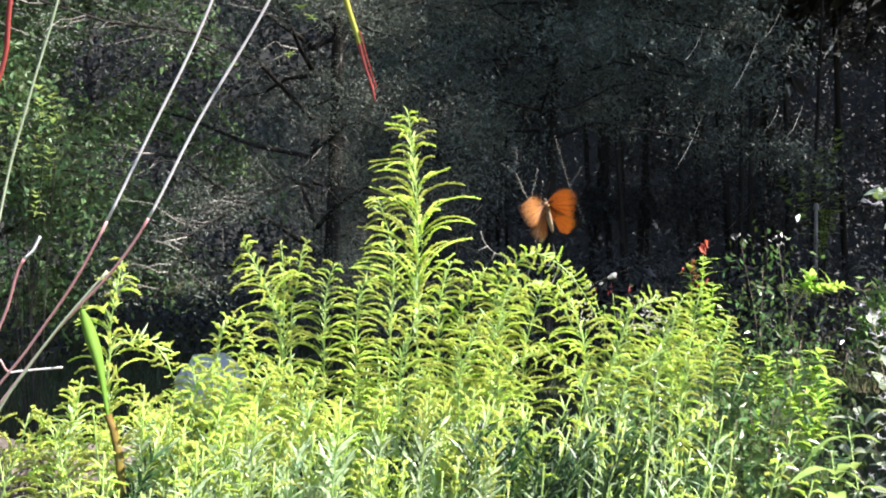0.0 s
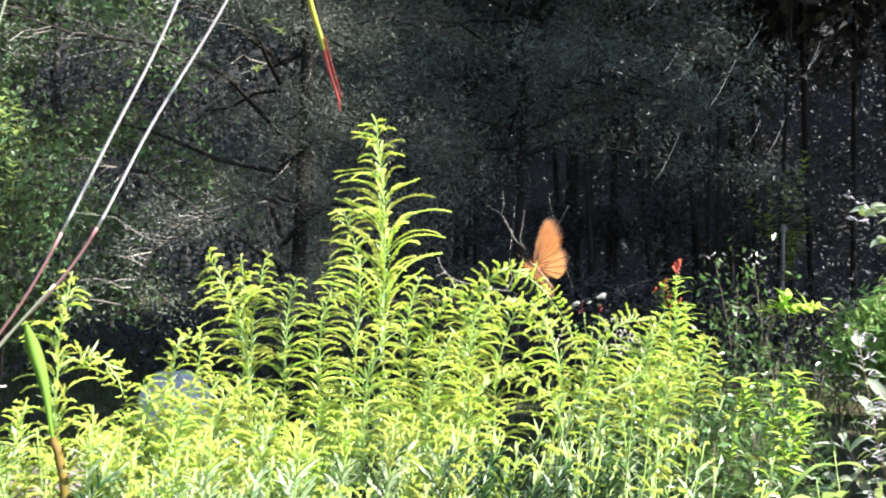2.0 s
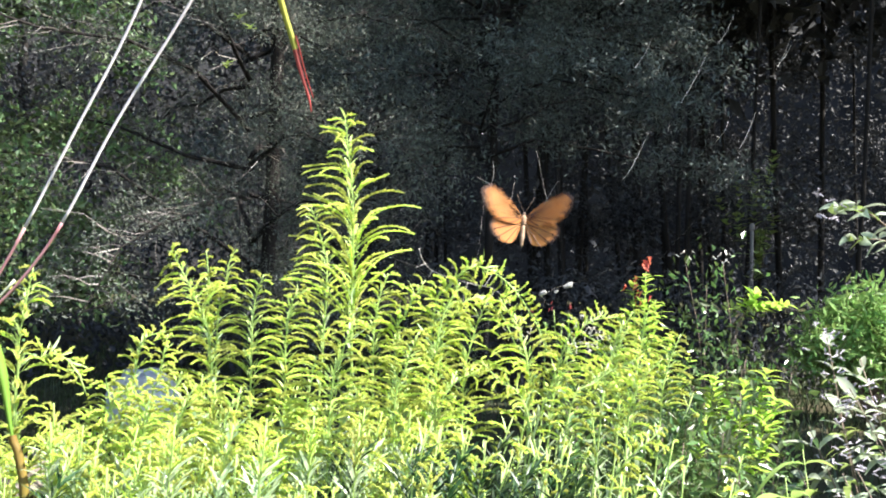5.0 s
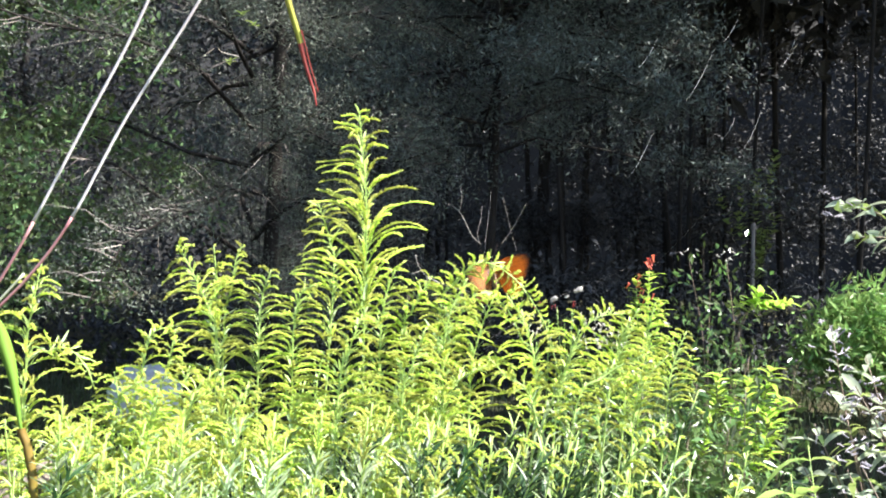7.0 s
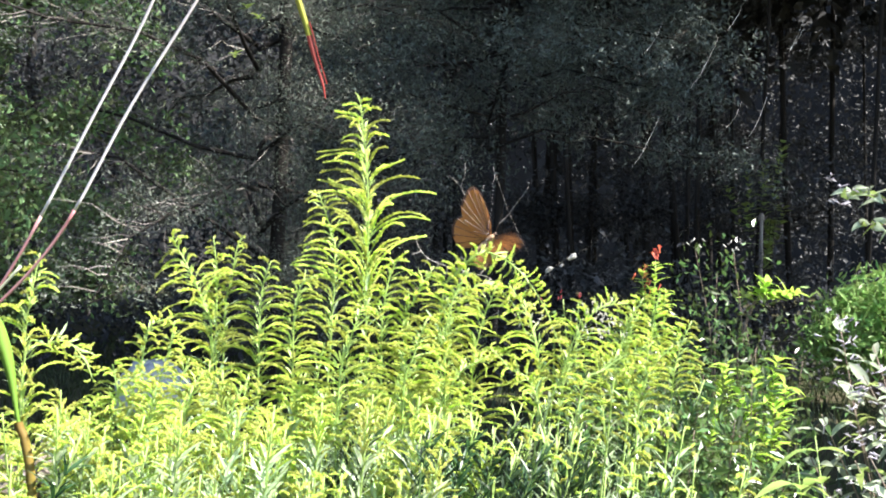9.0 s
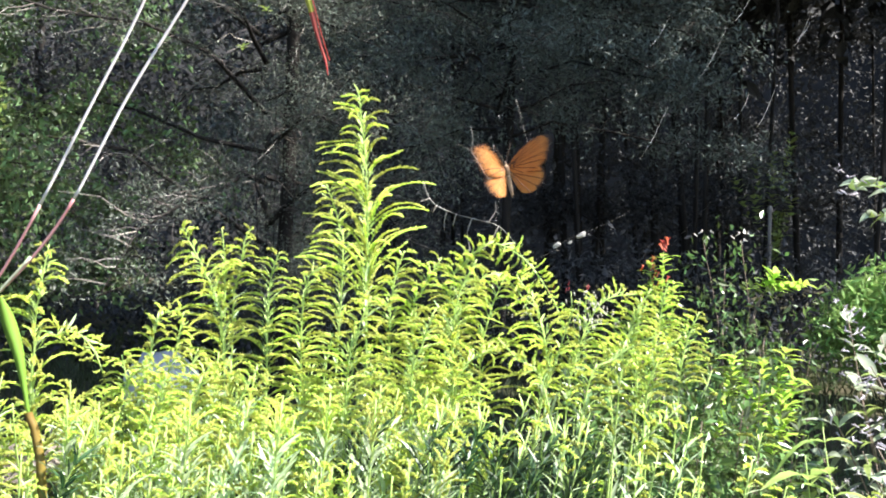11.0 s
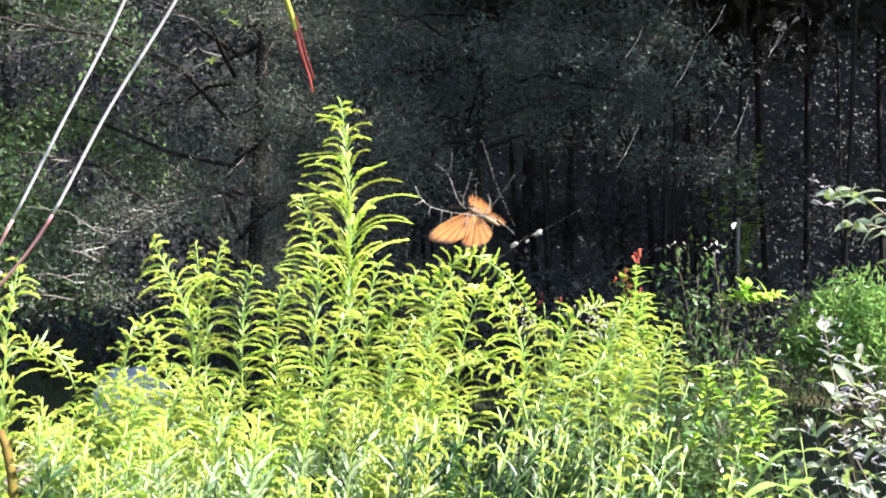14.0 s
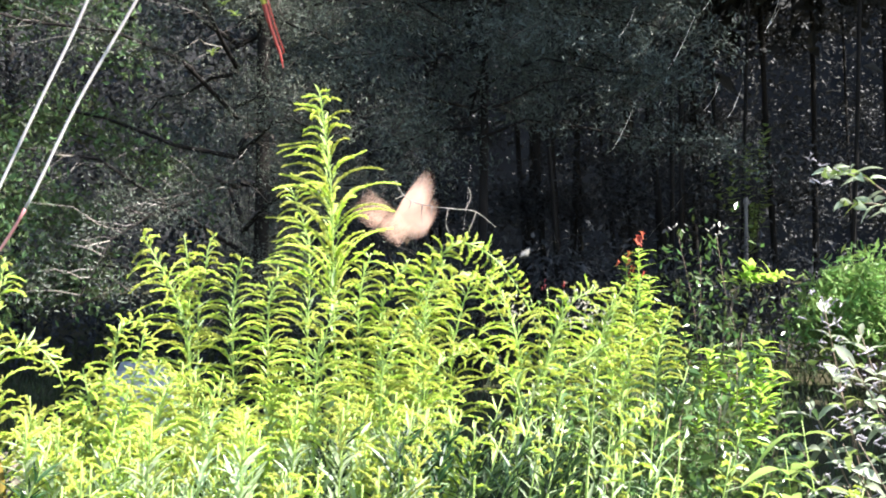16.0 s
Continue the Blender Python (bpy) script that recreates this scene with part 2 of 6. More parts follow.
# ---- ground and distance ----
def build_ground():
    rng = np.random.default_rng(3)
    s, n = Shape(), 90
    edge = [math.copysign(abs(u) ** 2.2 * 90, u) for u in np.linspace(-1, 1, n + 1)]
    verts = [(x, y + 8, 0.05 * noise.noise((x * 0.4, y * 0.4, 0)) - 0.02) for y in edge for x in edge]
    s.add(verts, [(j * (n + 1) + i, j * (n + 1) + i + 1, (j + 1) * (n + 1) + i + 1, (j + 1) * (n + 1) + i) for j in range(n) for i in range(n)])
    tagged(new("ground", s.mesh("ground", SOIL, smooth=True)), "dark leaf-strewn soil with thin grass", "ground", kind="structure")
    count = 70000
    p = np.stack([rng.uniform(-7, 9, count), rng.uniform(-4, 16, count), np.full(count, -0.02)], 1)
    d = rng.normal(0, 0.35, (count, 3)) + [0, 0, 1]
    d /= np.linalg.norm(d, axis=1)[:, None]
    side = np.cross(d, rng.normal(0, 1, (count, 3)))
    side /= np.linalg.norm(side, axis=1)[:, None]
    h, w = rng.uniform(0.05, 0.16, (count, 1)), rng.uniform(0.003, 0.007, (count, 1))
    v = np.stack([p - side * w, p + side * w, p + d * h, p + d * h * 0.5 - side * w], 1).reshape(-1, 3)
    tagged(new("grass", leaf_mesh("grass", [v], SHADED_GRASS)), "short thin grass, the shade of trees put into its dark colour", "grass", kind="stuff")


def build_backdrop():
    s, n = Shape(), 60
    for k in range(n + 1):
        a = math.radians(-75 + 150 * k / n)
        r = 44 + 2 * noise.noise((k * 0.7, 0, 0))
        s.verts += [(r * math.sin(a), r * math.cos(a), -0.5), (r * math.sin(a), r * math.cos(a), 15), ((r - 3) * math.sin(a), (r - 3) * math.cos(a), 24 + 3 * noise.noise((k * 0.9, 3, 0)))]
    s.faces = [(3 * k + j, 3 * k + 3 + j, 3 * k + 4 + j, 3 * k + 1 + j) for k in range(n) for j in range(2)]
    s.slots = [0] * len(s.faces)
    tagged(new("backdrop", s.mesh("backdrop", DISTANT_SHADE)), "sheet coloured as the dark shaded depth of the woods", "woods", kind="structure")


# ---- trees ----
def build_woods():
    """Slim trees with shaded crowns, far behind the garden."""
    rng = np.random.default_rng(8)
    for k in range(46):
        x, y = rng.uniform(-9, 13), rng.uniform(15.5, 30)
        if k < 22:
            x = rng.uniform(2.6, 9.5)
        h, r = rng.uniform(11, 17), rng.uniform(0.022, 0.065)
        tree = thing("woodland_tree", (x, y, -0.03), "slim woodland tree with small leaves, shade put into bark and leaf colour", "tree", "trees of the far woods")
        bend = rng.normal(0, 0.25, 2)
        line = [Vector((bend[0] * math.sin(u * 3), bend[1] * u, u * h)) for u in np.linspace(0, 1, 9)]
        s = Shape()
        s.tube(line, [r * (1 - 0.8 * u) + 0.01 for u in np.linspace(0, 1, 9)], 7)
        part("trunk", s.mesh("trunk", SHADED_TRUNK, smooth=True), tree)
        tips = []
        for j in range(5):
            u = rng.uniform(0.06, 0.4)
            p = line[min(8, int(u * 9))]
            a, l = rng.uniform(0, 6.28), rng.uniform(0.5, 1.5)
            q = [p + Vector((math.cos(a) * l * w, math.sin(a) * l * w, l * (0.5 * w - 0.25 * w * w))) for w in (0, 0.35, 0.7, 1)]
            limb = Shape()
            limb.tube(q, [r * 0.28, r * 0.2, r * 0.12, 0.005], 4)
            part("limb", limb.mesh("limb", SHADED_TRUNK), tree)
            tips += [tuple(w) for w in q[1:]]
        crown = part("crown", leaf_mesh("crown", [scatter_leaves(rng, tips, (0.19, 0.19, 0.20), 1300, 0.09, 0.045)], SHADED_WOOD_LEAF), tree)
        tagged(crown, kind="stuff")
        # out of view: coarse leaves added high up only to cast shade
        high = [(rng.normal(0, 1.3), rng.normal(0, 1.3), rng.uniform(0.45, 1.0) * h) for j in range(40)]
        tagged(part("upper_crown", leaf_mesh("upper_crown", [scatter_leaves(rng, high, (0.5, 0.5, 0.5), 900, 0.42, 0.26)], SHADED_WOOD_LEAF), tree), kind="stuff")


def build_shade_trees():
    """Made-up trees, their crowns out of view high above the garden, to shade the woods."""
    rng = np.random.default_rng(19)
    # places and crown densities chosen for where the added shade falls
    for x, y, h in ((5.0, 8.1, 14), (6.0, 7.2, 14), (5.2, 6.6, 13), (6.4, 3.6, 9.6), (7.6, 5.7, 10.5), (10, 14.5, 14), (12, 16, 15), (9.2, 12.6, 13), (13, 18, 15), (6.4, 9.9, 13), (7.6, 11.4, 13), (5.2, 13.6, 12), (6.4, 12.6, 12), (6.6, 15.2, 14), (2.0, 14.4, 13), (8.3, 14.0, 13), (7.4, 17.0, 15), (5.0, 17.0, 15), (10.5, 17.5, 15)):
        tree = thing("tall_tree", (x, y, -0.03), "tall tree added to cast shade, its high dark crown out of view", "tree", "tall trees at the wood's edge")
        s = Shape()
        s.tube([(0.12 * math.sin(k * 1.3 + x), 0.04 * k, h * k / 6) for k in range(7)], [0.030 - 0.003 * k for k in range(7)], 8)
        part("trunk", s.mesh("trunk", SHADED_TRUNK, smooth=True), tree)
        wide = 0.75 if y < 6.2 else 1.2
        high = [(rng.normal(0, wide), rng.normal(0, wide), rng.uniform(0.6, 1.0) * h) for j in range(50)]
        tagged(part("crown", leaf_mesh("crown", [scatter_leaves(rng, high, (0.45, 0.45, 0.5), 3000 if y < 6.2 else 1150 if y < 8.5 else 2600, 0.36, 0.22)], SHADED_WOOD_LEAF), tree), kind="stuff")


def build_undergrowth():
    """The shrubs under the far trees, one mass, dimmed by their leaf colour."""
    rng = np.random.default_rng(18)
    low = np.stack([rng.uniform(-9, 14, 260), rng.uniform(16, 26, 260), rng.uniform(0.1, 1.1, 260)], 1)
    # two dark leaf strips added over sunlit ground, standing for its shade
    cover_left = np.stack([rng.uniform(-8, 2.5, 120), rng.uniform(10.5, 13, 120), rng.uniform(0.0, 0.9, 120)], 1)
    cover_right = np.stack([rng.uniform(1.0, 6.5, 160), rng.uniform(10.2, 12.5, 160), rng.uniform(0.0, 0.75, 160)], 1)
    near = np.stack([rng.uniform(-8, 0.4, 260), rng.uniform(11, 16, 260), rng.uniform(0.1, 6.5, 260)], 1)
    high = np.stack([rng.uniform(-12, 16, 420), rng.uniform(24, 36, 420), rng.uniform(1.0, 11, 420)], 1)
    tagged(new("undergrowth", leaf_mesh("undergrowth", [scatter_leaves(rng, low, (0.3, 0.3, 0.25), 6000, 0.09, 0.04), scatter_leaves(rng, high, (0.6, 0.6, 0.6), 45000, 0.13, 0.07), scatter_leaves(rng, near, (0.5, 0.5, 0.5), 45000, 0.09, 0.045), scatter_leaves(rng, cover_left, (0.35, 0.3, 0.2), 8000, 0.08, 0.04), scatter_leaves(rng, cover_right, (0.3, 0.3, 0.2), 11000, 0.08, 0.035)], SHADED_WOOD_LEAF)), "undergrowth and foliage deep in the woods, shade put into the leaf colour", "undergrowth", kind="stuff")


def build_cedar(at, height, reach, leaves, name, label, leaf_material, leaf_size, seed, limb_count=46, low=0.35, spread=0.075, open_below=0.0, clump=1):
    """A dense conifer: trunk, many limbs with bare twigs near the trunk, feathery foliage further out."""
    rng = np.random.default_rng(seed)
    tree = thing(name, at, label, "tree")
    s = Shape()
    line = [Vector((0.10 * math.sin(u * 5), 0.08 * math.sin(u * 4 + 1), u * height)) for u in np.linspace(0, 1, 12)]
    s.tube(line, [0.032 * (1 - 0.85 * u) + 0.008 for u in np.linspace(0, 1, 12)], 9)
    part("trunk", s.mesh("trunk", SHADED_BARK, smooth=True), tree)
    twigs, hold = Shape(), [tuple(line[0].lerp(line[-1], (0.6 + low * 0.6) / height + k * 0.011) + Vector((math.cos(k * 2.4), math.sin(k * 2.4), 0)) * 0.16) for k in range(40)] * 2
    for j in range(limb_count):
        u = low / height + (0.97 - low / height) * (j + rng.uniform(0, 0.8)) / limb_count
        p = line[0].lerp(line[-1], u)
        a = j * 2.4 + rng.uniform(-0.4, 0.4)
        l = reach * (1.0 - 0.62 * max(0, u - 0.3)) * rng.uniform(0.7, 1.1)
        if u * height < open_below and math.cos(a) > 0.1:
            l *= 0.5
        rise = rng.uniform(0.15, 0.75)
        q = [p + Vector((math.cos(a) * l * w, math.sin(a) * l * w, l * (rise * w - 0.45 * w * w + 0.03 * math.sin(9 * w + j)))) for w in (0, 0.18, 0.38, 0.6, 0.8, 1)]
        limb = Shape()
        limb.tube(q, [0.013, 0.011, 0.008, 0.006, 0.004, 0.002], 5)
        part("limb", limb.mesh("limb", SHADED_BARK, smooth=True), tree)
        for k in range(40):
            w = rng.uniform(0.12, 1.0)
            i = min(4, int(w * 5))
            b = q[i].lerp(q[i + 1], w * 5 - i if w < 1 else 1)
            d = Vector((math.cos(a + rng.uniform(-1.3, 1.3)), math.sin(a + rng.uniform(-1.3, 1.3)), rng.uniform(-0.5, 0.7))).normalized()
            m = rng.uniform(0.10, 0.34)
            t = [b, b + d * m * 0.5 + Vector(rng.normal(0, 0.07 * m, 3)), b + d * m + Vector((0, 0, -0.05 * m)) + Vector(rng.normal(0, 0.08 * m, 3))]
            twigs.tube([t[0], t[0].lerp(t[1], 0.5) + Vector(rng.normal(0, 0.04 * m, 3)), t[1], t[1].lerp(t[2], 0.5) + Vector(rng.normal(0, 0.04 * m, 3)), t[2]], [0.0028, 0.0023, 0.0018, 0.0013, 0.0007], 3)
            if w > 0.14:
                hold += [tuple(t[1]), tuple(t[2]), tuple(t[2])]
    tagged(part("twig_mass", twigs.mesh("twig_mass", DEAD_TWIG), tree, "bare grey twigs"), kind="stuff")
    tagged(part("crown", leaf_mesh("crown", [scatter_leaves(rng, hold[::clump], (spread, spread, spread * 0.9), leaves, *leaf_size)], leaf_material), tree), kind="stuff")
    return tree


# ---- goldenrod ----
def flower_branch_mesh(rng, length, kind):
    """An arched side branch of the plume: a thin stalk that thickens into a tapering row of small buds, set on its upper side."""
    s, n = Shape(), 12
    rise, fall, curl = ((0.62, 0.52, -0.10), (0.80, 0.62, -0.06), (0.70, 0.42, -0.16), (0.50, 0.36, -0.08), (0.88, 0.78, 0.06), (0.66, 0.56, -0.12), (0.58, 0.62, 0.18), (0.76, 0.46, -0.14))[kind % 8]
    sway = rng.uniform(-0.22, 0.22)
    line = [Vector((length * (0.80 * u + 0.20 * u * u), length * sway * u * u, length * (rise * u - fall * u * u + curl * u ** 4))) for u in np.linspace(0, 1, n)]
    phase = rng.uniform(0, 6)
    fat = []
    for u in np.linspace(0, 1, n):
        grow = min(1.0, max(0.0, (u - 0.10) / 0.22))
        fat.append((0.00026 + 0.00033 * grow * (1.0 - 0.6 * u)) * (0.86 + 0.22 * math.sin(u * length * 700 + phase)))
    s.tube(line[:4], fat[:4], 4, 1)
    s.tube(line[3:], fat[3:], 5, 2)
    count = int(5 + length * 1900)
    for k in range(count):
        u = 0.20 + 0.79 * (k + rng.uniform(0, 1)) / count
        i = min(n - 2, int(u * (n - 1)))
        p = line[i].lerp(line[i + 1], u * (n - 1) - i)
        d = (line[i + 1] - line[i]).normalized()
        d = d * rng.uniform(0.3, 1.2) + Vector((0, rng.uniform(-0.9, 0.9), rng.uniform(-0.1, 1.1)))
        s.bud(p, d, rng.uniform(0.0015, 0.0036) * (1.15 - 0.6 * u), rng.uniform(0.00036, 0.0007), 2 if rng.uniform(0, 1) < 0.35 else 0)
    for k in range((length > 0.012) + (length > 0.018) * (kind % 2)):
        s.blade((0.003 * k, 0, 0.002 * k), (0.6, rng.uniform(-0.6, 0.6), rng.uniform(0.4, 1.3)), (0.3, 0, 1), rng.uniform(0.008, 0.015), rng.uniform(0.0012, 0.0020), rng.uniform(0.1, 0.5), 0.3, 4, slot=1)
    return s.mesh("flower_branch", BUD, ROD_STEM, BUD_GREEN)


_rng = np.random.default_rng(21)
BRANCHES = {l: [flower_branch_mesh(_rng, l, k) for k in range(8)] for l in (0.009, 0.015, 0.022, 0.030, 0.042, 0.058)}
ROD_LEAVES = []
for _k in range(5):
    _s = Shape()
    _s.blade((0, 0, 0), (1, 0, 0), (0, 0, 1), 0.023, _rng.uniform(0.0024, 0.0033), _rng.uniform(0.1, 0.5), 0.35, 6, 0.42)
    ROD_LEAVES.append((_s.mesh("leaf", SHADED_ROD_LEAF, smooth=True), _s.mesh("leaf", LIT_ROD_LEAF, smooth=True)))


def joined(name, pieces):
    """One mesh out of many placed copies of small meshes."""
    verts, faces, slots, materials = [], [], [], []
    for me, m in pieces:
        for k in me.materials:
            if k not in materials:
                materials.append(k)
        k = len(verts)
        verts += [tuple(m @ v.co) for v in me.vertices]
        faces += [tuple(i + k for i in p.vertices) for p in me.polygons]
        slots += [materials.index(me.materials[p.material_index]) for p in me.polygons]
    s = Shape()
    s.verts, s.faces, s.slots = verts, faces, slots
    return s.mesh(name, *materials)


def goldenrod(points, plume, width, seed, count=34, leaves=24, label="goldenrod stem with an arched yellow-green plume in bud", dense=False, flat=0.0, ascend=0.1, taper=1.8, pale=0.55):
    """One goldenrod plant: stem through the points, side branches of the plume along its top, narrow leaves below."""
    rng = np.random.default_rng(seed)
    base = Vector(points[0])
    plant = thing("goldenrod", base, label, "goldenrod", "goldenrods of the clump")
    line = smooth_line([Vector(p) - base for p in points], 7)
    steps = [0.0]
    for a, b in zip(line, line[1:]):
        steps.append(steps[-1] + (b - a).length)
    total = steps[-1]

    def on(s):
        i = max(0, min(len(line) - 2, int(np.searchsorted(steps, s)) - 1))
        u = (s - steps[i]) / (steps[i + 1] - steps[i])
        return line[i].lerp(line[i + 1], u), (line[i + 1] - line[i]).normalized()

    st = Shape()
    st.tube(line, [0.0023 - 0.0018 * (s / total) ** 1.5 for s in steps], 5)
    part("stem", st.mesh("stem", ROD_STEM, smooth=True), plant)
    turn, facing = rng.uniform(0, 6.28), rng.normal(0, 0.5)
    sprays, blades = [], []
    for k in range(count):
        u = (k + rng.uniform(0.0, 0.35)) / count
        p, d = on(total - plume * (0.012 + 0.988 * u))
        want = width * (0.26 + 0.74 * min(1.0, u * taper) ** 0.85) * rng.uniform(0.86, 1.1)
        size = min(BRANCHES, key=lambda l: abs(l - want))
        a = facing + math.pi * (k % 2) + rng.normal(0, 0.55 if k % 4 else 1.1)
        side = Vector((math.cos(a), math.sin(a), 0))
        side = (side - d * side.dot(d)).normalized()
        up = (d * 0.6 + Vector((0, 0, 0.4))).normalized()
        lift = rng.normal(0.05, 0.09) + ascend * u - flat
        m = frame_of(p, side + up * lift, up) @ Matrix.Scale(max(0.7, min(1.3, want / size)), 4)
        sprays.append((BRANCHES[size][rng.integers(0, 8)], m))
    for k in range(leaves):
        s = total - plume * 0.8 - (total - plume * 0.8) * 0.62 * ((k + rng.uniform(0, 0.8)) / leaves) ** 1.15
        p, d = on(s)
        turn += 2.4 + rng.uniform(-0.3, 0.3)
        side = Vector((math.cos(turn), math.sin(turn), 0))
        up = (d + Vector((0, 0, 0.5))).normalized()
        m = frame_of(p, side + up * rng.uniform(0.5, 2.0), up) @ Matrix.Scale(rng.uniform(0.55, 1.15), 4)
        # the top share of leaves takes the lit tone, the rest the shaded one
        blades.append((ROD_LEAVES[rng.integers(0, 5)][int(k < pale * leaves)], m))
    if dense:
        tagged(part("plume", joined("plume", sprays), plant), kind="stuff")
        tagged(part("foliage", joined("foliage", blades), plant), kind="stuff")
    else:
        for me, m in sprays:
            part("flower_branch", me, plant, m=m)
        for me, m in blades:
            part("leaf", me, plant, m=m)
    return plant


# ---- the place ----
build_ground()
build_backdrop()
build_woods()
build_shade_trees()
build_undergrowth()
build_cedar(((-0.607, 6.100, 1.050)[0], 6.1, -0.03), 7.5, 1.9, 300000, "cedar_tree", "dense dark cedar with bare twigs inside its shaded crown", NEEDLE, (0.021, 0.0048), 31, 84, low=0.75, spread=0.058, open_below=2.3, clump=5)
build_cedar((-2.45, 6.4, -0.03), 6.5, 1.35, 90000, "young_tree", "leafy green tree at the garden's edge, sunlight put into its leaf colour", SUNLIT_BROAD_LEAF, (0.045, 0.022), 41, 46, low=0.6, clump=3)
build_cedar((0.75, 9.6, -0.03), 9.0, 2.2, 170000, "fir_tree", "tall cedar behind the garden, its shade toned into the needle colour", BACK_CEDAR_NEEDLE, (0.05, 0.014), 33, 96, low=1.85, clump=3)

ROD_1 = goldenrod([(-0.024, 1.080, 0.014), (-0.020, 1.080, 0.686), (-0.022, 1.080, 0.993), (-0.022, 1.070, 1.091), (-0.029, 1.060, 1.163)], 0.180, 0.064, 101, 72, 52, "tall goldenrod spike standing above the clump, yellow-green in bud", ascend=0.65, taper=1.45)
ROD_2 = goldenrod([(-0.136, 1.100, 0.000), (-0.134, 1.100, 0.679), (-0.139, 1.100, 0.953), (-0.147, 1.100, 1.002), (-0.162, 1.100, 1.036), (-0.174, 1.100, 1.056)], 0.13, 0.044, 102, 54)
ROD_3 = goldenrod([(0.098, 1.020, 0.072), (0.098, 1.020, 0.706), (0.118, 1.020, 0.896), (0.135, 1.010, 0.961), (0.146, 1.000, 0.997)], 0.09, 0.020, 103, 20)
goldenrod([(0.031, 1.060, 0.033), (0.031, 1.060, 0.693), (0.041, 1.060, 0.985), (0.055, 1.060, 1.029), (0.076, 1.060, 1.046), (0.101, 1.050, 1.033), (0.121, 1.040, 1.004), (0.131, 1.040, 0.979)], 0.19, 0.017, 104, 84)
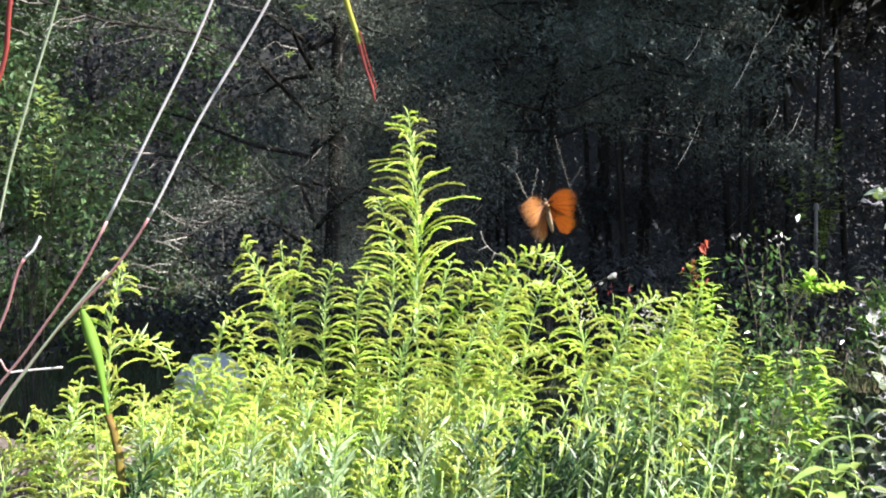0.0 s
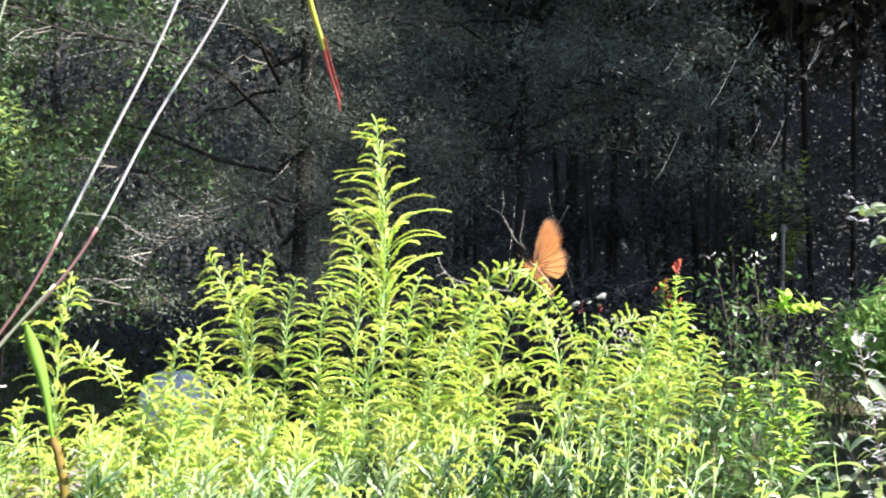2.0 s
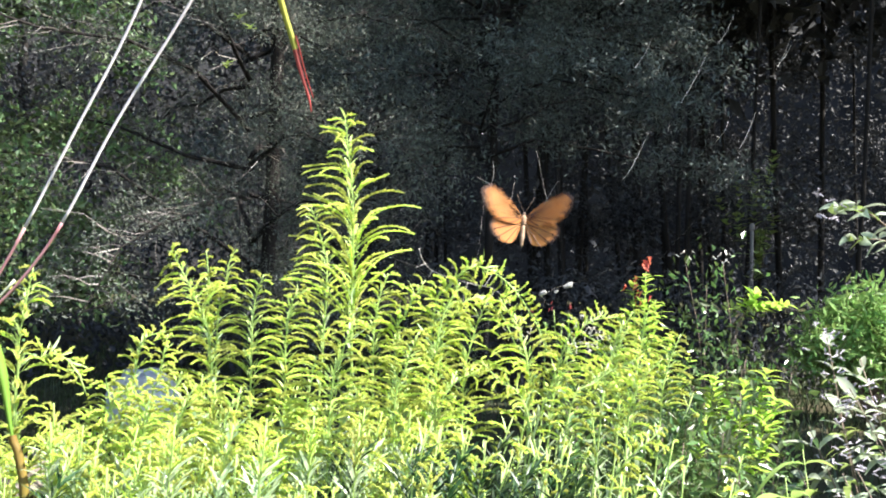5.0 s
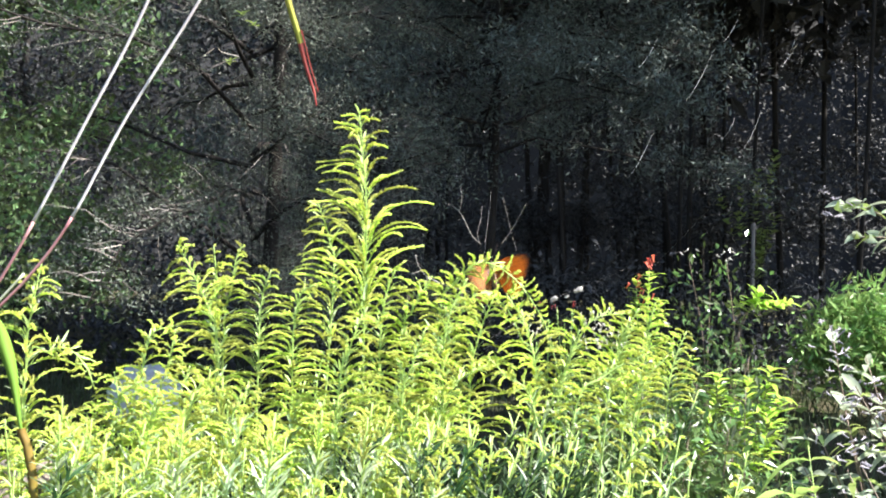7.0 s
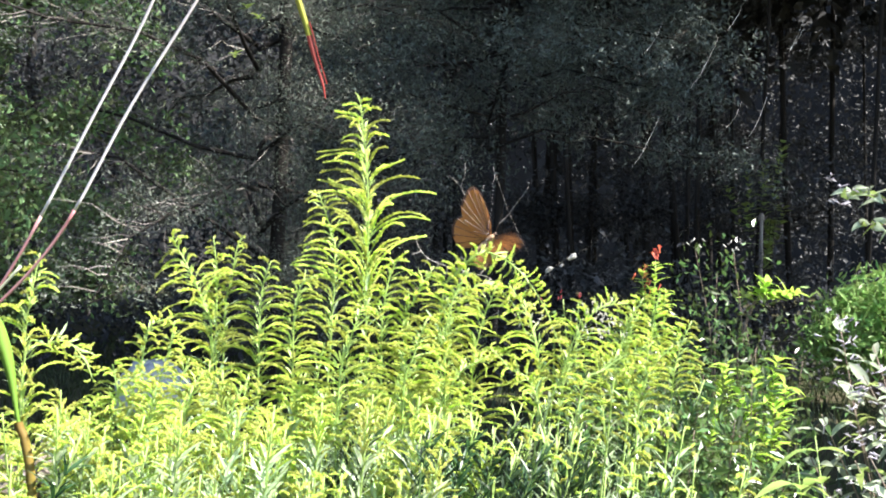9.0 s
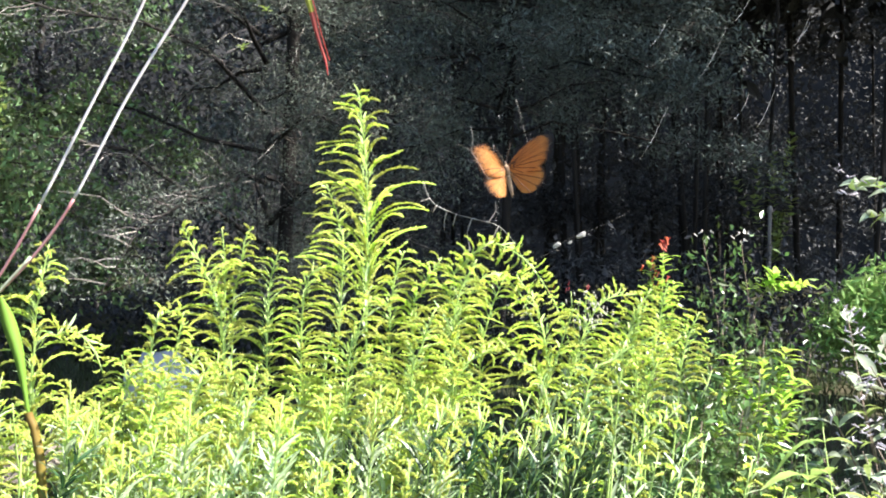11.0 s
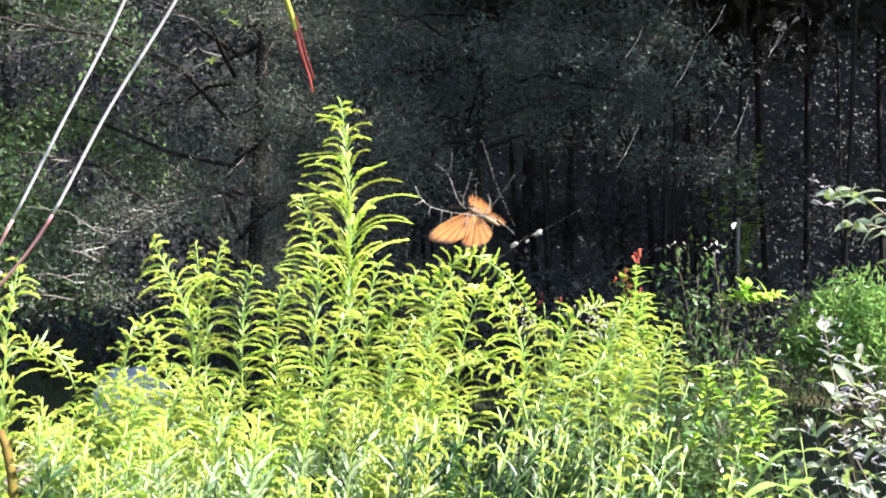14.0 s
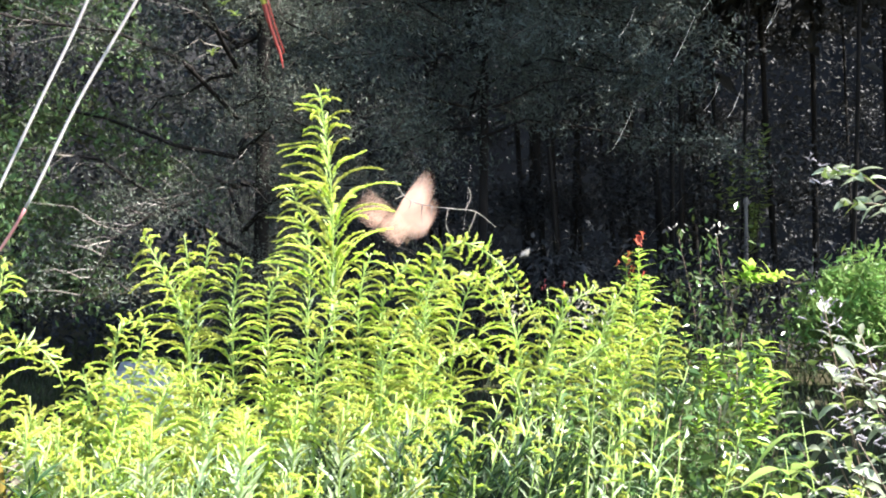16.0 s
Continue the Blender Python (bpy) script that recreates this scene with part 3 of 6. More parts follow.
RODS = [
    ([(-0.073, 1.140, 0.000), (-0.063, 1.140, 0.666), (-0.045, 1.140, 1.010), (-0.048, 1.140, 1.061), (-0.058, 1.130, 1.095)], 0.12, 0.030),
    ([(-0.139, 1.120, 0.000), (-0.139, 1.120, 0.672), (-0.140, 1.120, 0.991), (-0.140, 1.120, 1.026), (-0.143, 1.120, 1.057)], 0.07, 0.013),
    ([(-0.133, 1.130, 0.000), (-0.134, 1.130, 0.669), (-0.135, 1.130, 0.970), (-0.129, 1.130, 1.020), (-0.125, 1.130, 1.048), (-0.119, 1.130, 1.058)], 0.09, 0.017),
    ([(-0.101, 1.060, 0.033), (-0.101, 1.060, 0.693), (-0.099, 1.060, 0.956), (-0.097, 1.060, 1.013), (-0.090, 1.060, 1.038)], 0.11, 0.027),
    ([(-0.072, 1.040, 0.053), (-0.072, 1.040, 0.699), (-0.071, 1.040, 0.949), (-0.070, 1.040, 0.995), (-0.065, 1.040, 1.020), (-0.054, 1.040, 1.027)], 0.11, 0.024),
    ([(-0.274, 1.040, 0.053), (-0.274, 1.040, 0.699), (-0.273, 1.040, 0.953), (-0.268, 1.040, 1.009), (-0.262, 1.040, 1.042)], 0.16, 0.036),
    ([(-0.276, 1.030, 0.062), (-0.274, 1.030, 0.703), (-0.271, 1.030, 0.950), (-0.253, 1.030, 0.974), (-0.237, 1.030, 0.975), (-0.223, 1.020, 0.963), (-0.216, 1.020, 0.947)], 0.055, 0.013),
    ([(-0.181, 1.020, 0.072), (-0.181, 1.020, 0.706), (-0.183, 1.020, 0.924), (-0.181, 1.020, 0.960), (-0.175, 1.020, 0.988), (-0.159, 1.020, 0.995)], 0.10, 0.020),
    ([(-0.165, 1.020, 0.072), (-0.166, 1.020, 0.706), (-0.169, 1.020, 0.924), (-0.163, 1.020, 0.960), (-0.157, 1.020, 0.993)], 0.10, 0.021),
    ([(0.031, 1.050, 0.043), (0.021, 1.050, 0.696), (0.014, 1.050, 0.967), (0.021, 1.050, 1.008), (0.036, 1.050, 1.035)], 0.08, 0.026),
    ([(-0.002, 1.050, 0.043), (-0.002, 1.050, 0.696), (-0.004, 1.050, 0.957), (-0.001, 1.050, 1.013), (0.007, 1.050, 1.040)], 0.12, 0.032),
    ([(0.052, 1.000, 0.091), (0.047, 1.000, 0.713), (0.043, 1.000, 0.953), (0.047, 1.000, 1.006), (0.060, 1.000, 1.034)], 0.12, 0.034),
    ([(0.071, 1.020, 0.072), (0.068, 1.020, 0.706), (0.064, 1.020, 0.933), (0.070, 1.020, 0.987), (0.082, 1.020, 1.021)], 0.11, 0.030),
    ([(0.121, 1.060, 0.033), (0.125, 1.060, 0.693), (0.134, 1.060, 0.900), (0.142, 1.060, 0.956), (0.162, 1.060, 1.000), (0.194, 1.060, 1.008)], 0.11, 0.022),
    ([(0.164, 1.100, 0.000), (0.179, 1.100, 0.679), (0.198, 1.100, 0.923), (0.194, 1.100, 0.967), (0.206, 1.100, 0.999)], 0.09, 0.024),
    ([(0.118, 1.000, 0.091), (0.123, 1.000, 0.713), (0.140, 1.000, 0.926), (0.163, 1.000, 0.962), (0.197, 1.000, 0.981)], 0.09, 0.017),
    ([(0.191, 1.060, 0.033), (0.191, 1.060, 0.693), (0.196, 1.060, 0.890), (0.203, 1.060, 0.947), (0.225, 1.060, 0.975)], 0.07, 0.018),
    ([(-0.283, 1.020, 0.072), (-0.285, 1.020, 0.706), (-0.291, 1.020, 0.887), (-0.297, 1.020, 0.938)], 0.06, 0.026),
    ([(-0.283, 0.980, 0.110), (-0.283, 0.980, 0.720), (-0.293, 0.980, 0.881), (-0.314, 0.980, 0.928)], 0.08, 0.024),
    ([(-0.202, 1.000, 0.091), (-0.202, 1.000, 0.713), (-0.199, 1.000, 0.908), (-0.192, 1.000, 0.944), (-0.179, 1.000, 0.955)], 0.07, 0.020),
    ([(0.100, 1.020, 0.072), (0.102, 1.020, 0.706), (0.114, 1.020, 0.933), (0.108, 1.020, 0.992), (0.091, 1.020, 1.023)], 0.09, 0.026),
    ([(0.078, 1.000, 0.091), (0.140, 1.000, 0.713), (0.114, 1.000, 0.926), (0.089, 1.000, 0.962), (0.076, 1.000, 0.976)], 0.05, 0.013),
    ([(0.167, 1.000, 0.091), (0.167, 1.000, 0.713), (0.171, 1.000, 0.873), (0.212, 1.000, 0.928)], 0.05, 0.018),
    ([(0.033, 0.980, 0.110), (0.033, 0.980, 0.720), (0.037, 0.980, 0.911), (0.050, 0.980, 0.955), (0.074, 0.980, 0.972)], 0.08, 0.026),
    ([(-0.115, 0.980, 0.110), (-0.115, 0.980, 0.720), (-0.111, 0.980, 0.911), (-0.104, 0.980, 0.942), (-0.097, 0.980, 0.955)], 0.08, 0.026),
    ([(-0.037, 0.980, 0.110), (-0.037, 0.980, 0.720), (-0.034, 0.980, 0.937), (-0.026, 0.980, 0.981), (-0.017, 0.980, 1.007)], 0.10, 0.030),
    ([(0.016, 0.970, 0.120), (0.016, 0.970, 0.723), (0.012, 0.970, 0.930), (0.020, 0.970, 0.973), (0.029, 0.970, 0.999)], 0.11, 0.032),
    ([(-0.055, 1.000, 0.091), (-0.055, 1.000, 0.713), (-0.053, 1.000, 0.908), (-0.050, 1.000, 0.953), (-0.045, 1.000, 0.979)], 0.08, 0.024),
    ([(0.044, 1.030, 0.062), (0.044, 1.030, 0.703), (0.047, 1.030, 0.959), (0.055, 1.030, 1.002), (0.072, 1.030, 1.022), (0.091, 1.020, 1.012), (0.105, 1.020, 0.985)], 0.12, 0.012),
    ([(-0.188, 1.000, 0.091), (-0.189, 1.000, 0.713), (-0.192, 1.000, 0.908), (-0.194, 1.000, 0.939), (-0.198, 1.000, 0.962)], 0.07, 0.024),
    ([(-0.153, 1.000, 0.091), (-0.153, 1.000, 0.713), (-0.149, 1.000, 0.908), (-0.150, 1.000, 0.944), (-0.143, 1.000, 0.967)], 0.08, 0.026),
    ([(-0.169, 0.980, 0.110), (-0.169, 0.980, 0.720), (-0.166, 0.980, 0.898), (-0.167, 0.980, 0.929), (-0.162, 0.980, 0.951)], 0.08, 0.028),
    ([(0.197, 1.120, 0.000), (0.202, 1.120, 0.672), (0.214, 1.120, 0.921), (0.221, 1.120, 0.986), (0.227, 1.120, 1.015)], 0.09, 0.020),
    ([(0.161, 1.080, 0.014), (0.164, 1.080, 0.686), (0.180, 1.080, 0.926), (0.189, 1.080, 0.979), (0.205, 1.080, 1.011)], 0.08, 0.022),
    ([(0.213, 1.100, 0.000), (0.218, 1.100, 0.679), (0.232, 1.100, 0.914), (0.238, 1.100, 0.963), (0.249, 1.100, 0.992)], 0.06, 0.018),
    ([(-0.215, 0.980, 0.110), (-0.215, 0.980, 0.720), (-0.219, 0.980, 0.894), (-0.227, 0.980, 0.931)], 0.07, 0.026),
    ([(-0.145, 0.980, 0.110), (-0.145, 0.980, 0.720), (-0.143, 0.980, 0.902), (-0.138, 0.980, 0.942), (-0.130, 0.980, 0.959)], 0.08, 0.026),
]
for _k, (_points, _plume, _width) in enumerate(RODS):
    goldenrod(_points, _plume * 1.1, _width * 1.28, 120 + _k, int(_plume * 385), 28, flat=0.03, ascend=0.2, pale=0.55 if _points[-1][0] < -0.02 else 0.15)
for _k in range(12):
    # plumes spilling over the stones of the wall
    _x, _y = -0.395 + 0.018 * _k, 0.98 + 0.08 * ((_k * 0.618) % 1.0)
    _z = 0.885 + 0.045 * ((_k * 0.37) % 1.0)
    goldenrod([(_x + 0.06, _y, 0.0), (_x + 0.05, _y, 0.45), (_x + 0.015, _y, _z - 0.06), (_x - 0.01, _y - 0.01, _z)], 0.075, 0.034, 140 + _k + 500, 18, 8)
for _k in range(14):
    # leafy leaning stems where the clump thins out
    _x, _y = 0.10 + 0.019 * _k, 0.90 + 0.20 * ((_k * 0.618) % 1.0)
    # left free: a gap along the camera's line of sight
    if 0.075 < _x / _y < 0.12:
        continue
    goldenrod([(_x, _y, 0.0), (_x, _y, 0.42), (_x + 0.012, _y, 0.72), (_x + 0.045, _y - 0.01, 0.85 + 0.08 * ((_k * 0.37) % 1.0) - 0.003 * _k)], 0.03, 0.018, 160 + _k, 6, 28, "lower goldenrod stem, mostly narrow green leaves", pale=0.05)
for _k in range(22):
    _x, _y = -0.29 + 0.023 * _k, 0.86 + 0.06 * ((_k * 0.618) % 1.0)
    _p = _x < -0.04
    # the same gap, fitted to the camera's view
    if 0.078 < _x / _y < 0.114:
        continue
    goldenrod([(_x, _y, 0.0), (_x, _y, 0.45), (_x + 0.004, _y, 0.76), (_x + 0.014, _y - 0.01, 0.875 + 0.05 * ((_k * 0.37) % 1.0))], 0.07 if _p else 0.035, 0.026, 180 + _k, 7 if _p else 1, 40, "lower goldenrod stem, mostly narrow pale green leaves", True, pale=0.7 if _p else 0.05)


def clump_top(x, y):
    """How high the crowded stems of the clump reach at a place, shaped to fit the camera's view: highest in the middle,
    higher towards the front, with a gap along one sight line.
    """
    middle = max(0.0, 1.0 - abs(x + 0.02) / 0.12)
    sight_gap = 0.12 if 0.078 < x / y < 0.114 else 0.0
    return 1.05 - (0.113 + sight_gap - 0.042 * middle + (0.012 if x > 0.07 else 0.0)) * y


_rng = np.random.default_rng(77)
for _k in range(26):
    # lower plants inside the clump
    _x, _y = -0.36 + 0.56 * ((_k * 0.618) % 1.0) + _rng.uniform(-0.01, 0.01), 0.94 + 0.26 * ((_k * 0.387) % 1.0)
    _z = clump_top(_x, _y) - _rng.uniform(0.0, 0.03)
    goldenrod([(_x, _y, 0.0), (_x + _rng.normal(0, 0.01), _y, _z * 0.5), (_x + _rng.normal(0, 0.012), _y, _z * 0.86), (_x + _rng.normal(0.01, 0.02), _y - 0.01, _z)], _rng.uniform(0.07, 0.10) if _x < -0.01 else 0.03, _rng.uniform(0.026, 0.036) if _x < -0.01 else 0.018, 200 + _k, 8 if _x < -0.01 else 3, 80, "goldenrod stem inside the clump, yellow-green in bud", True, ascend=0.9, pale=0.55 if _x < -0.03 else 0.1)
TEMPLATES = []
for _k in range(9):
    _z = 0.865 + 0.0115 * _k
    _x, _y = -0.40 + 0.075 * _k, 1.16
    TEMPLATES.append(goldenrod([(_x, _y, 0.0), (_x + 0.01, _y, _z * 0.5), (_x - 0.006, _y, _z * 0.86), (_x + _rng.uniform(-0.03, 0.03), _y + _rng.uniform(-0.03, 0.03), _z)], _rng.uniform(0.08, 0.12), _rng.uniform(0.026, 0.036), 300 + _k, 8, 200, "crowded goldenrod stem low in the clump, yellow-green in bud", True, ascend=1.1, pale=0.8))
# stems only in the shade-darkened leaf tone, mostly for the clump's right
LEAFY = []
for _k in range(5):
    _z = 0.87 + 0.018 * _k
    _x, _y = 0.02 + 0.05 * _k, 1.13
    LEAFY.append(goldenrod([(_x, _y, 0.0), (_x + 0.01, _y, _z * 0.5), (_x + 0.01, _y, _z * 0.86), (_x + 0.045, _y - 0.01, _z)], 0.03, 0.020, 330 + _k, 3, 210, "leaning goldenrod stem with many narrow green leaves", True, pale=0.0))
# stems mostly in the lightened leaf tone, to brighten the clump's left
PALE = []
for _k in range(5):
    _z = 0.90 + 0.016 * _k
    _x, _y = -0.12 + 0.03 * _k, 1.02
    PALE.append(goldenrod([(_x, _y, 0.0), (_x + 0.01, _y, _z * 0.5), (_x + 0.006, _y, _z * 0.86), (_x + 0.025, _y - 0.01, _z)], 0.045, 0.022, 350 + _k, 8, 170, "upright goldenrod stem crowded with narrow pale leaves", True, ascend=1.2, pale=0.8))
for _k in range(82):
    _u, _v = (_k * 0.618034) % 1.0, (_k * 0.754878) % 1.0
    _x, _y = -0.24 + 0.26 * _u, 0.89 + 0.16 * _v
    copy_thing(PALE[_k % 5], pose(_x, _y, -0.02 * (1 - _v), _rng.normal(0, 1.2), _rng.normal(1.0, 1.8), _rng.uniform(-50, 50)))
for _k in range(108):
    # the crowd of lower stems between them
    _u, _v = (_k * 0.618034) % 1.0, (_k * 0.754878) % 1.0
    _x, _y = -0.31 + 0.47 * _u, 0.88 + 0.34 * _v
    _top = clump_top(_x, _y) - 0.06 * _rng.uniform(0, 1) ** 1.5
    _t = min(8, max(0, int((_top - 0.865) / 0.0115)))
    if _x > -0.01 or _k % 4 == 1:
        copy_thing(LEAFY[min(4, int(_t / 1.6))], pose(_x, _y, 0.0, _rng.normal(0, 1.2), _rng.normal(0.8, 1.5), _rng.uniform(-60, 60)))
        continue
    if _k % 3:
        copy_thing(PALE[min(4, int(_t / 1.8))], pose(_x, _y, 0.0, _rng.normal(0, 1.2), _rng.normal(0.8, 1.5), _rng.uniform(-60, 60)))
        continue
    copy_thing(TEMPLATES[_t], pose(_x, _y, 0.0, _rng.normal(0, 1.2), _rng.normal(0.8, 1.5), _rng.uniform(0, 360)))


# ---- reeds ----
def reed(points, radius, material, label, name="reed_stalk", part_below=0.62):
    base = Vector(points[0])
    plant = thing(name, base, label, "reed")
    line = smooth_line([Vector(p) - base for p in points], 8)
    cut = max(2, int(len(line) * part_below)) if material is REED else len(line) - 1
    for name, some, stuff in (("stalk", line[: cut + 1], material), ("upper_stalk", line[cut:], REED_PALE)):
        if len(some) > 1:
            s = Shape()
            s.tube(some, [radius * (1.2 if (p - line[cut]).length < 1e-6 else 1.0) for p in some], 7)
            part(name, s.mesh(name, stuff, smooth=True), plant)
    return plant


def blade_strip(line, widths, across, thickness=0.0004):
    """A long grass blade with a raised midrib and its own thickness."""
    s, n = Shape(), len(line)
    verts = []
    for p, w in zip(line, widths):
        p, a = Vector(p), Vector(across)
        verts += [p - a * w, p + Vector((0, w * 0.35, 0)), p + a * w, p + Vector((0, w * 0.35 + thickness, 0))]
    faces = []
    for i in range(n - 1):
        a, b = 4 * i, 4 * i + 4
        faces += [(a, a + 1, b + 1, b), (a + 1, a + 2, b + 2, b + 1), (a + 2, a + 3, b + 3, b + 2), (a + 3, a, b, b + 3)]
    s.add(verts, faces)
    return s


REED_A = reed([(-0.495, 1.000, 0.091), (-0.437, 1.000, 0.735), (-0.375, 1.000, 0.900), (-0.322, 1.000, 0.977), (-0.282, 1.000, 1.037), (-0.231, 1.000, 1.139), (-0.180, 1.000, 1.248), (-0.117, 1.000, 1.432)], 0.0011, REED, "long leaning dry reed stalk, pinkish brown")
REED_B = reed([(-0.485, 0.980, 0.110), (-0.428, 0.980, 0.754), (-0.367, 0.980, 0.898), (-0.341, 0.980, 0.932), (-0.298, 0.980, 0.987), (-0.256, 0.980, 1.032), (-0.227, 0.980, 1.074), (-0.189, 0.980, 1.148), (-0.133, 0.980, 1.244), (-0.071, 0.980, 1.373)], 0.0011, REED, "long reed stalk bent in the middle, pale above and red below", part_below=0.66)
reed([(-0.467, 0.970, 0.120), (-0.402, 0.970, 0.809), (-0.342, 0.970, 0.921), (-0.316, 0.970, 0.960), (-0.290, 0.970, 0.994), (-0.256, 0.970, 1.033)], 0.0010, REED_GREEN, "short pale green reed stalk beside the dry ones", "reed_stalk")
reed([(-0.415, 1.000, 0.091), (-0.375, 1.000, 0.891), (-0.348, 1.000, 1.077), (-0.326, 1.000, 1.166), (-0.302, 1.000, 1.248), (-0.282, 1.000, 1.335)], 0.0010, REED_GREEN, "upright green reed stalk")
reed([(-0.402, 1.000, 0.757), (-0.357, 1.000, 0.948), (-0.339, 1.000, 0.953), (-0.299, 1.000, 0.957)], 0.0009, REED, "thin dry side shoot of a reed")
reed([(-0.382, 1.020, 0.072), (-0.373, 1.020, 0.842), (-0.346, 1.020, 1.014), (-0.328, 1.020, 1.050), (-0.323, 1.020, 1.060)], 0.0012, REED, "thin dry reed stalk")

# hanging tip of a reed leaf, yellow above and red at its end
_b = Vector((-0.095, 0.950, 1.346))
HANGING = thing("reed_leaf", _b, "narrow hanging reed leaf, yellow-green turning red at the tip", "leaf")
_line = smooth_line([(-0.095, 0.950, 1.346), (-0.082, 0.950, 1.278), (-0.073, 0.950, 1.236), (-0.064, 0.950, 1.207), (-0.059, 0.950, 1.188), (-0.053, 0.950, 1.169), (-0.051, 0.950, 1.159)], 5)
_line = [p - _b for p in _line]
part("blade", blade_strip(_line[:17], [0.0025 - 0.00003 * k for k in range(17)], (0.95, 0, 0.3)).mesh("blade", BLADE_YELLOW, smooth=True), HANGING)
part("tip", blade_strip(_line[16:], [0.0020 - 0.00012 * k for k in range(len(_line) - 16)], (0.95, 0, 0.3)).mesh("tip", BLADE_RED, smooth=True), HANGING, "red tip")
_s = Shape()
_s.tube([p + Vector((0.003, 0, 0)) for p in _line[14:26]], [0.0005] * 12, 4)
part("split_strand", _s.mesh("split_strand", BLADE_RED), HANGING, "red strand split from the tip")

# red reed leaf at the edge of the clump
_b = Vector((-0.355, 0.970, 1.111))
_leaf = thing("reed_leaf", _b, "reddish reed leaf with a pale midrib", "leaf")
_line = [p - _b for p in smooth_line([(-0.364, 0.970, 1.102), (-0.346, 0.970, 1.158), (-0.334, 0.970, 1.197), (-0.331, 0.970, 1.231), (-0.325, 0.970, 1.279)], 5)]
part("blade", blade_strip(_line, [0.0022] * len(_line), (0.95, 0, 0.2)).mesh("blade", BLADE_RED, smooth=True), _leaf)

# broad green shoot with a rusty base
_b = Vector((-0.232, 0.930, 0.158))
SHOOT = thing("reed_shoot", _b, "broad green reed blade with a rusty orange sheath", "reed")
_line = [p - _b for p in smooth_line([(-0.232, 0.930, 0.158), (-0.232, 0.930, 0.695), (-0.235, 0.930, 0.869), (-0.240, 0.930, 0.914), (-0.245, 0.930, 0.929), (-0.251, 0.930, 0.964), (-0.258, 0.930, 0.988), (-0.264, 0.930, 1.006)], 6)]
_n = len(_line)
part("sheath", blade_strip(_line[:25], [0.0038 - 0.00003 * k for k in range(25)], (0.80, 0.55, 0.1)).mesh("sheath", BLADE_RUST, smooth=True), SHOOT, "rusty orange sheath")
part("blade", blade_strip(_line[24:], [0.0012 + 0.0040 * math.sin(math.pi * (k / (_n - 25)) ** 1.5) ** 0.9 * (1 if k < _n - 25 else 0) for k in range(_n - 24)], (0.80, 0.55, 0.1)).mesh("blade", BLADE_GREEN, smooth=True), SHOOT)


# ---- shrubs ----
def leaf_variants(name, length, width, material, seed, droop=(0.1, 0.5), widest=0.45):
    rng = np.random.default_rng(seed)
    out = []
    for k in range(5):
        s = Shape()
        s.blade((0, 0, 0), (1, 0, 0), (0, 0, 1), length * rng.uniform(0.85, 1.15), width * rng.uniform(0.85, 1.15), rng.uniform(*droop), rng.uniform(0.1, 0.5), 5, widest)
        out.append(s.mesh(name, material, smooth=True))
    return out


def shrub(name, base, tips, label, category, leaf_sets, stem_material, seed, pairs=9, bare=0.45, stem_radius=0.0022, limit=290, mass=None, mass_count=0, mass_size=(0.02, 0.01), mass_spread=0.03, twist=0.6):
    """Stems that rise from one base to the given tips, with pairs of leaves along their upper part."""
    rng = np.random.default_rng(seed)
    base = Vector(base)
    plant = thing(name, base, label, category)
    made, nodes = 0, []
    for tip in tips:
        if isinstance(tip, list):
            top, given = Vector(tip[-1]) - base, [Vector((0, 0, 0))] + [Vector(q) - base for q in tip]
        else:
            top, given = Vector(tip) - base, None
        mid = Vector((top.x * 0.35 + rng.normal(0, 0.02), top.y * 0.35 + rng.normal(0, 0.02), top.z * 0.55))
        near = mid.lerp(top, 0.6) + Vector((rng.normal(0, 0.012), rng.normal(0, 0.012), 0.02))
        line = smooth_line(given or [Vector((0, 0, 0)), mid, near, top], 5)
        s = Shape()
        s.tube(line, [stem_radius * (1 - 0.75 * k / len(line)) for k in range(len(line))], 5)
        part("stem", s.mesh("stem", stem_material, smooth=True), plant)
        n = len(line)
        for k in range(pairs):
            u = bare + (1 - bare) * (k + rng.uniform(0, 0.6)) / pairs
            i = min(n - 2, int(u * (n - 1)))
            p = line[i].lerp(line[i + 1], u * (n - 1) - i)
            d = (line[i + 1] - line[i]).normalized()
            nodes.append(tuple(p))
            turn = k * 1.57 + rng.uniform(-twist, twist)
            for w in (0, math.pi):
                if made >= limit:
                    break
                side = Vector((math.cos(turn + w), math.sin(turn + w), rng.uniform(-0.2, 0.5)))
                meshes = leaf_sets[rng.integers(0, len(leaf_sets))]
                part("leaf", meshes[rng.integers(0, 5)], plant, m=frame_of(p, side + d * rng.uniform(0.2, 0.9), d + Vector((0, 0, 0.3))) @ Matrix.Scale(rng.uniform(0.6, 1.15), 4))
                made += 1
    if mass:
        tagged(part("foliage", leaf_mesh("foliage", [scatter_leaves(rng, nodes, (mass_spread,) * 3, mass_count, *mass_size)], mass), plant), kind="stuff")
    return plant


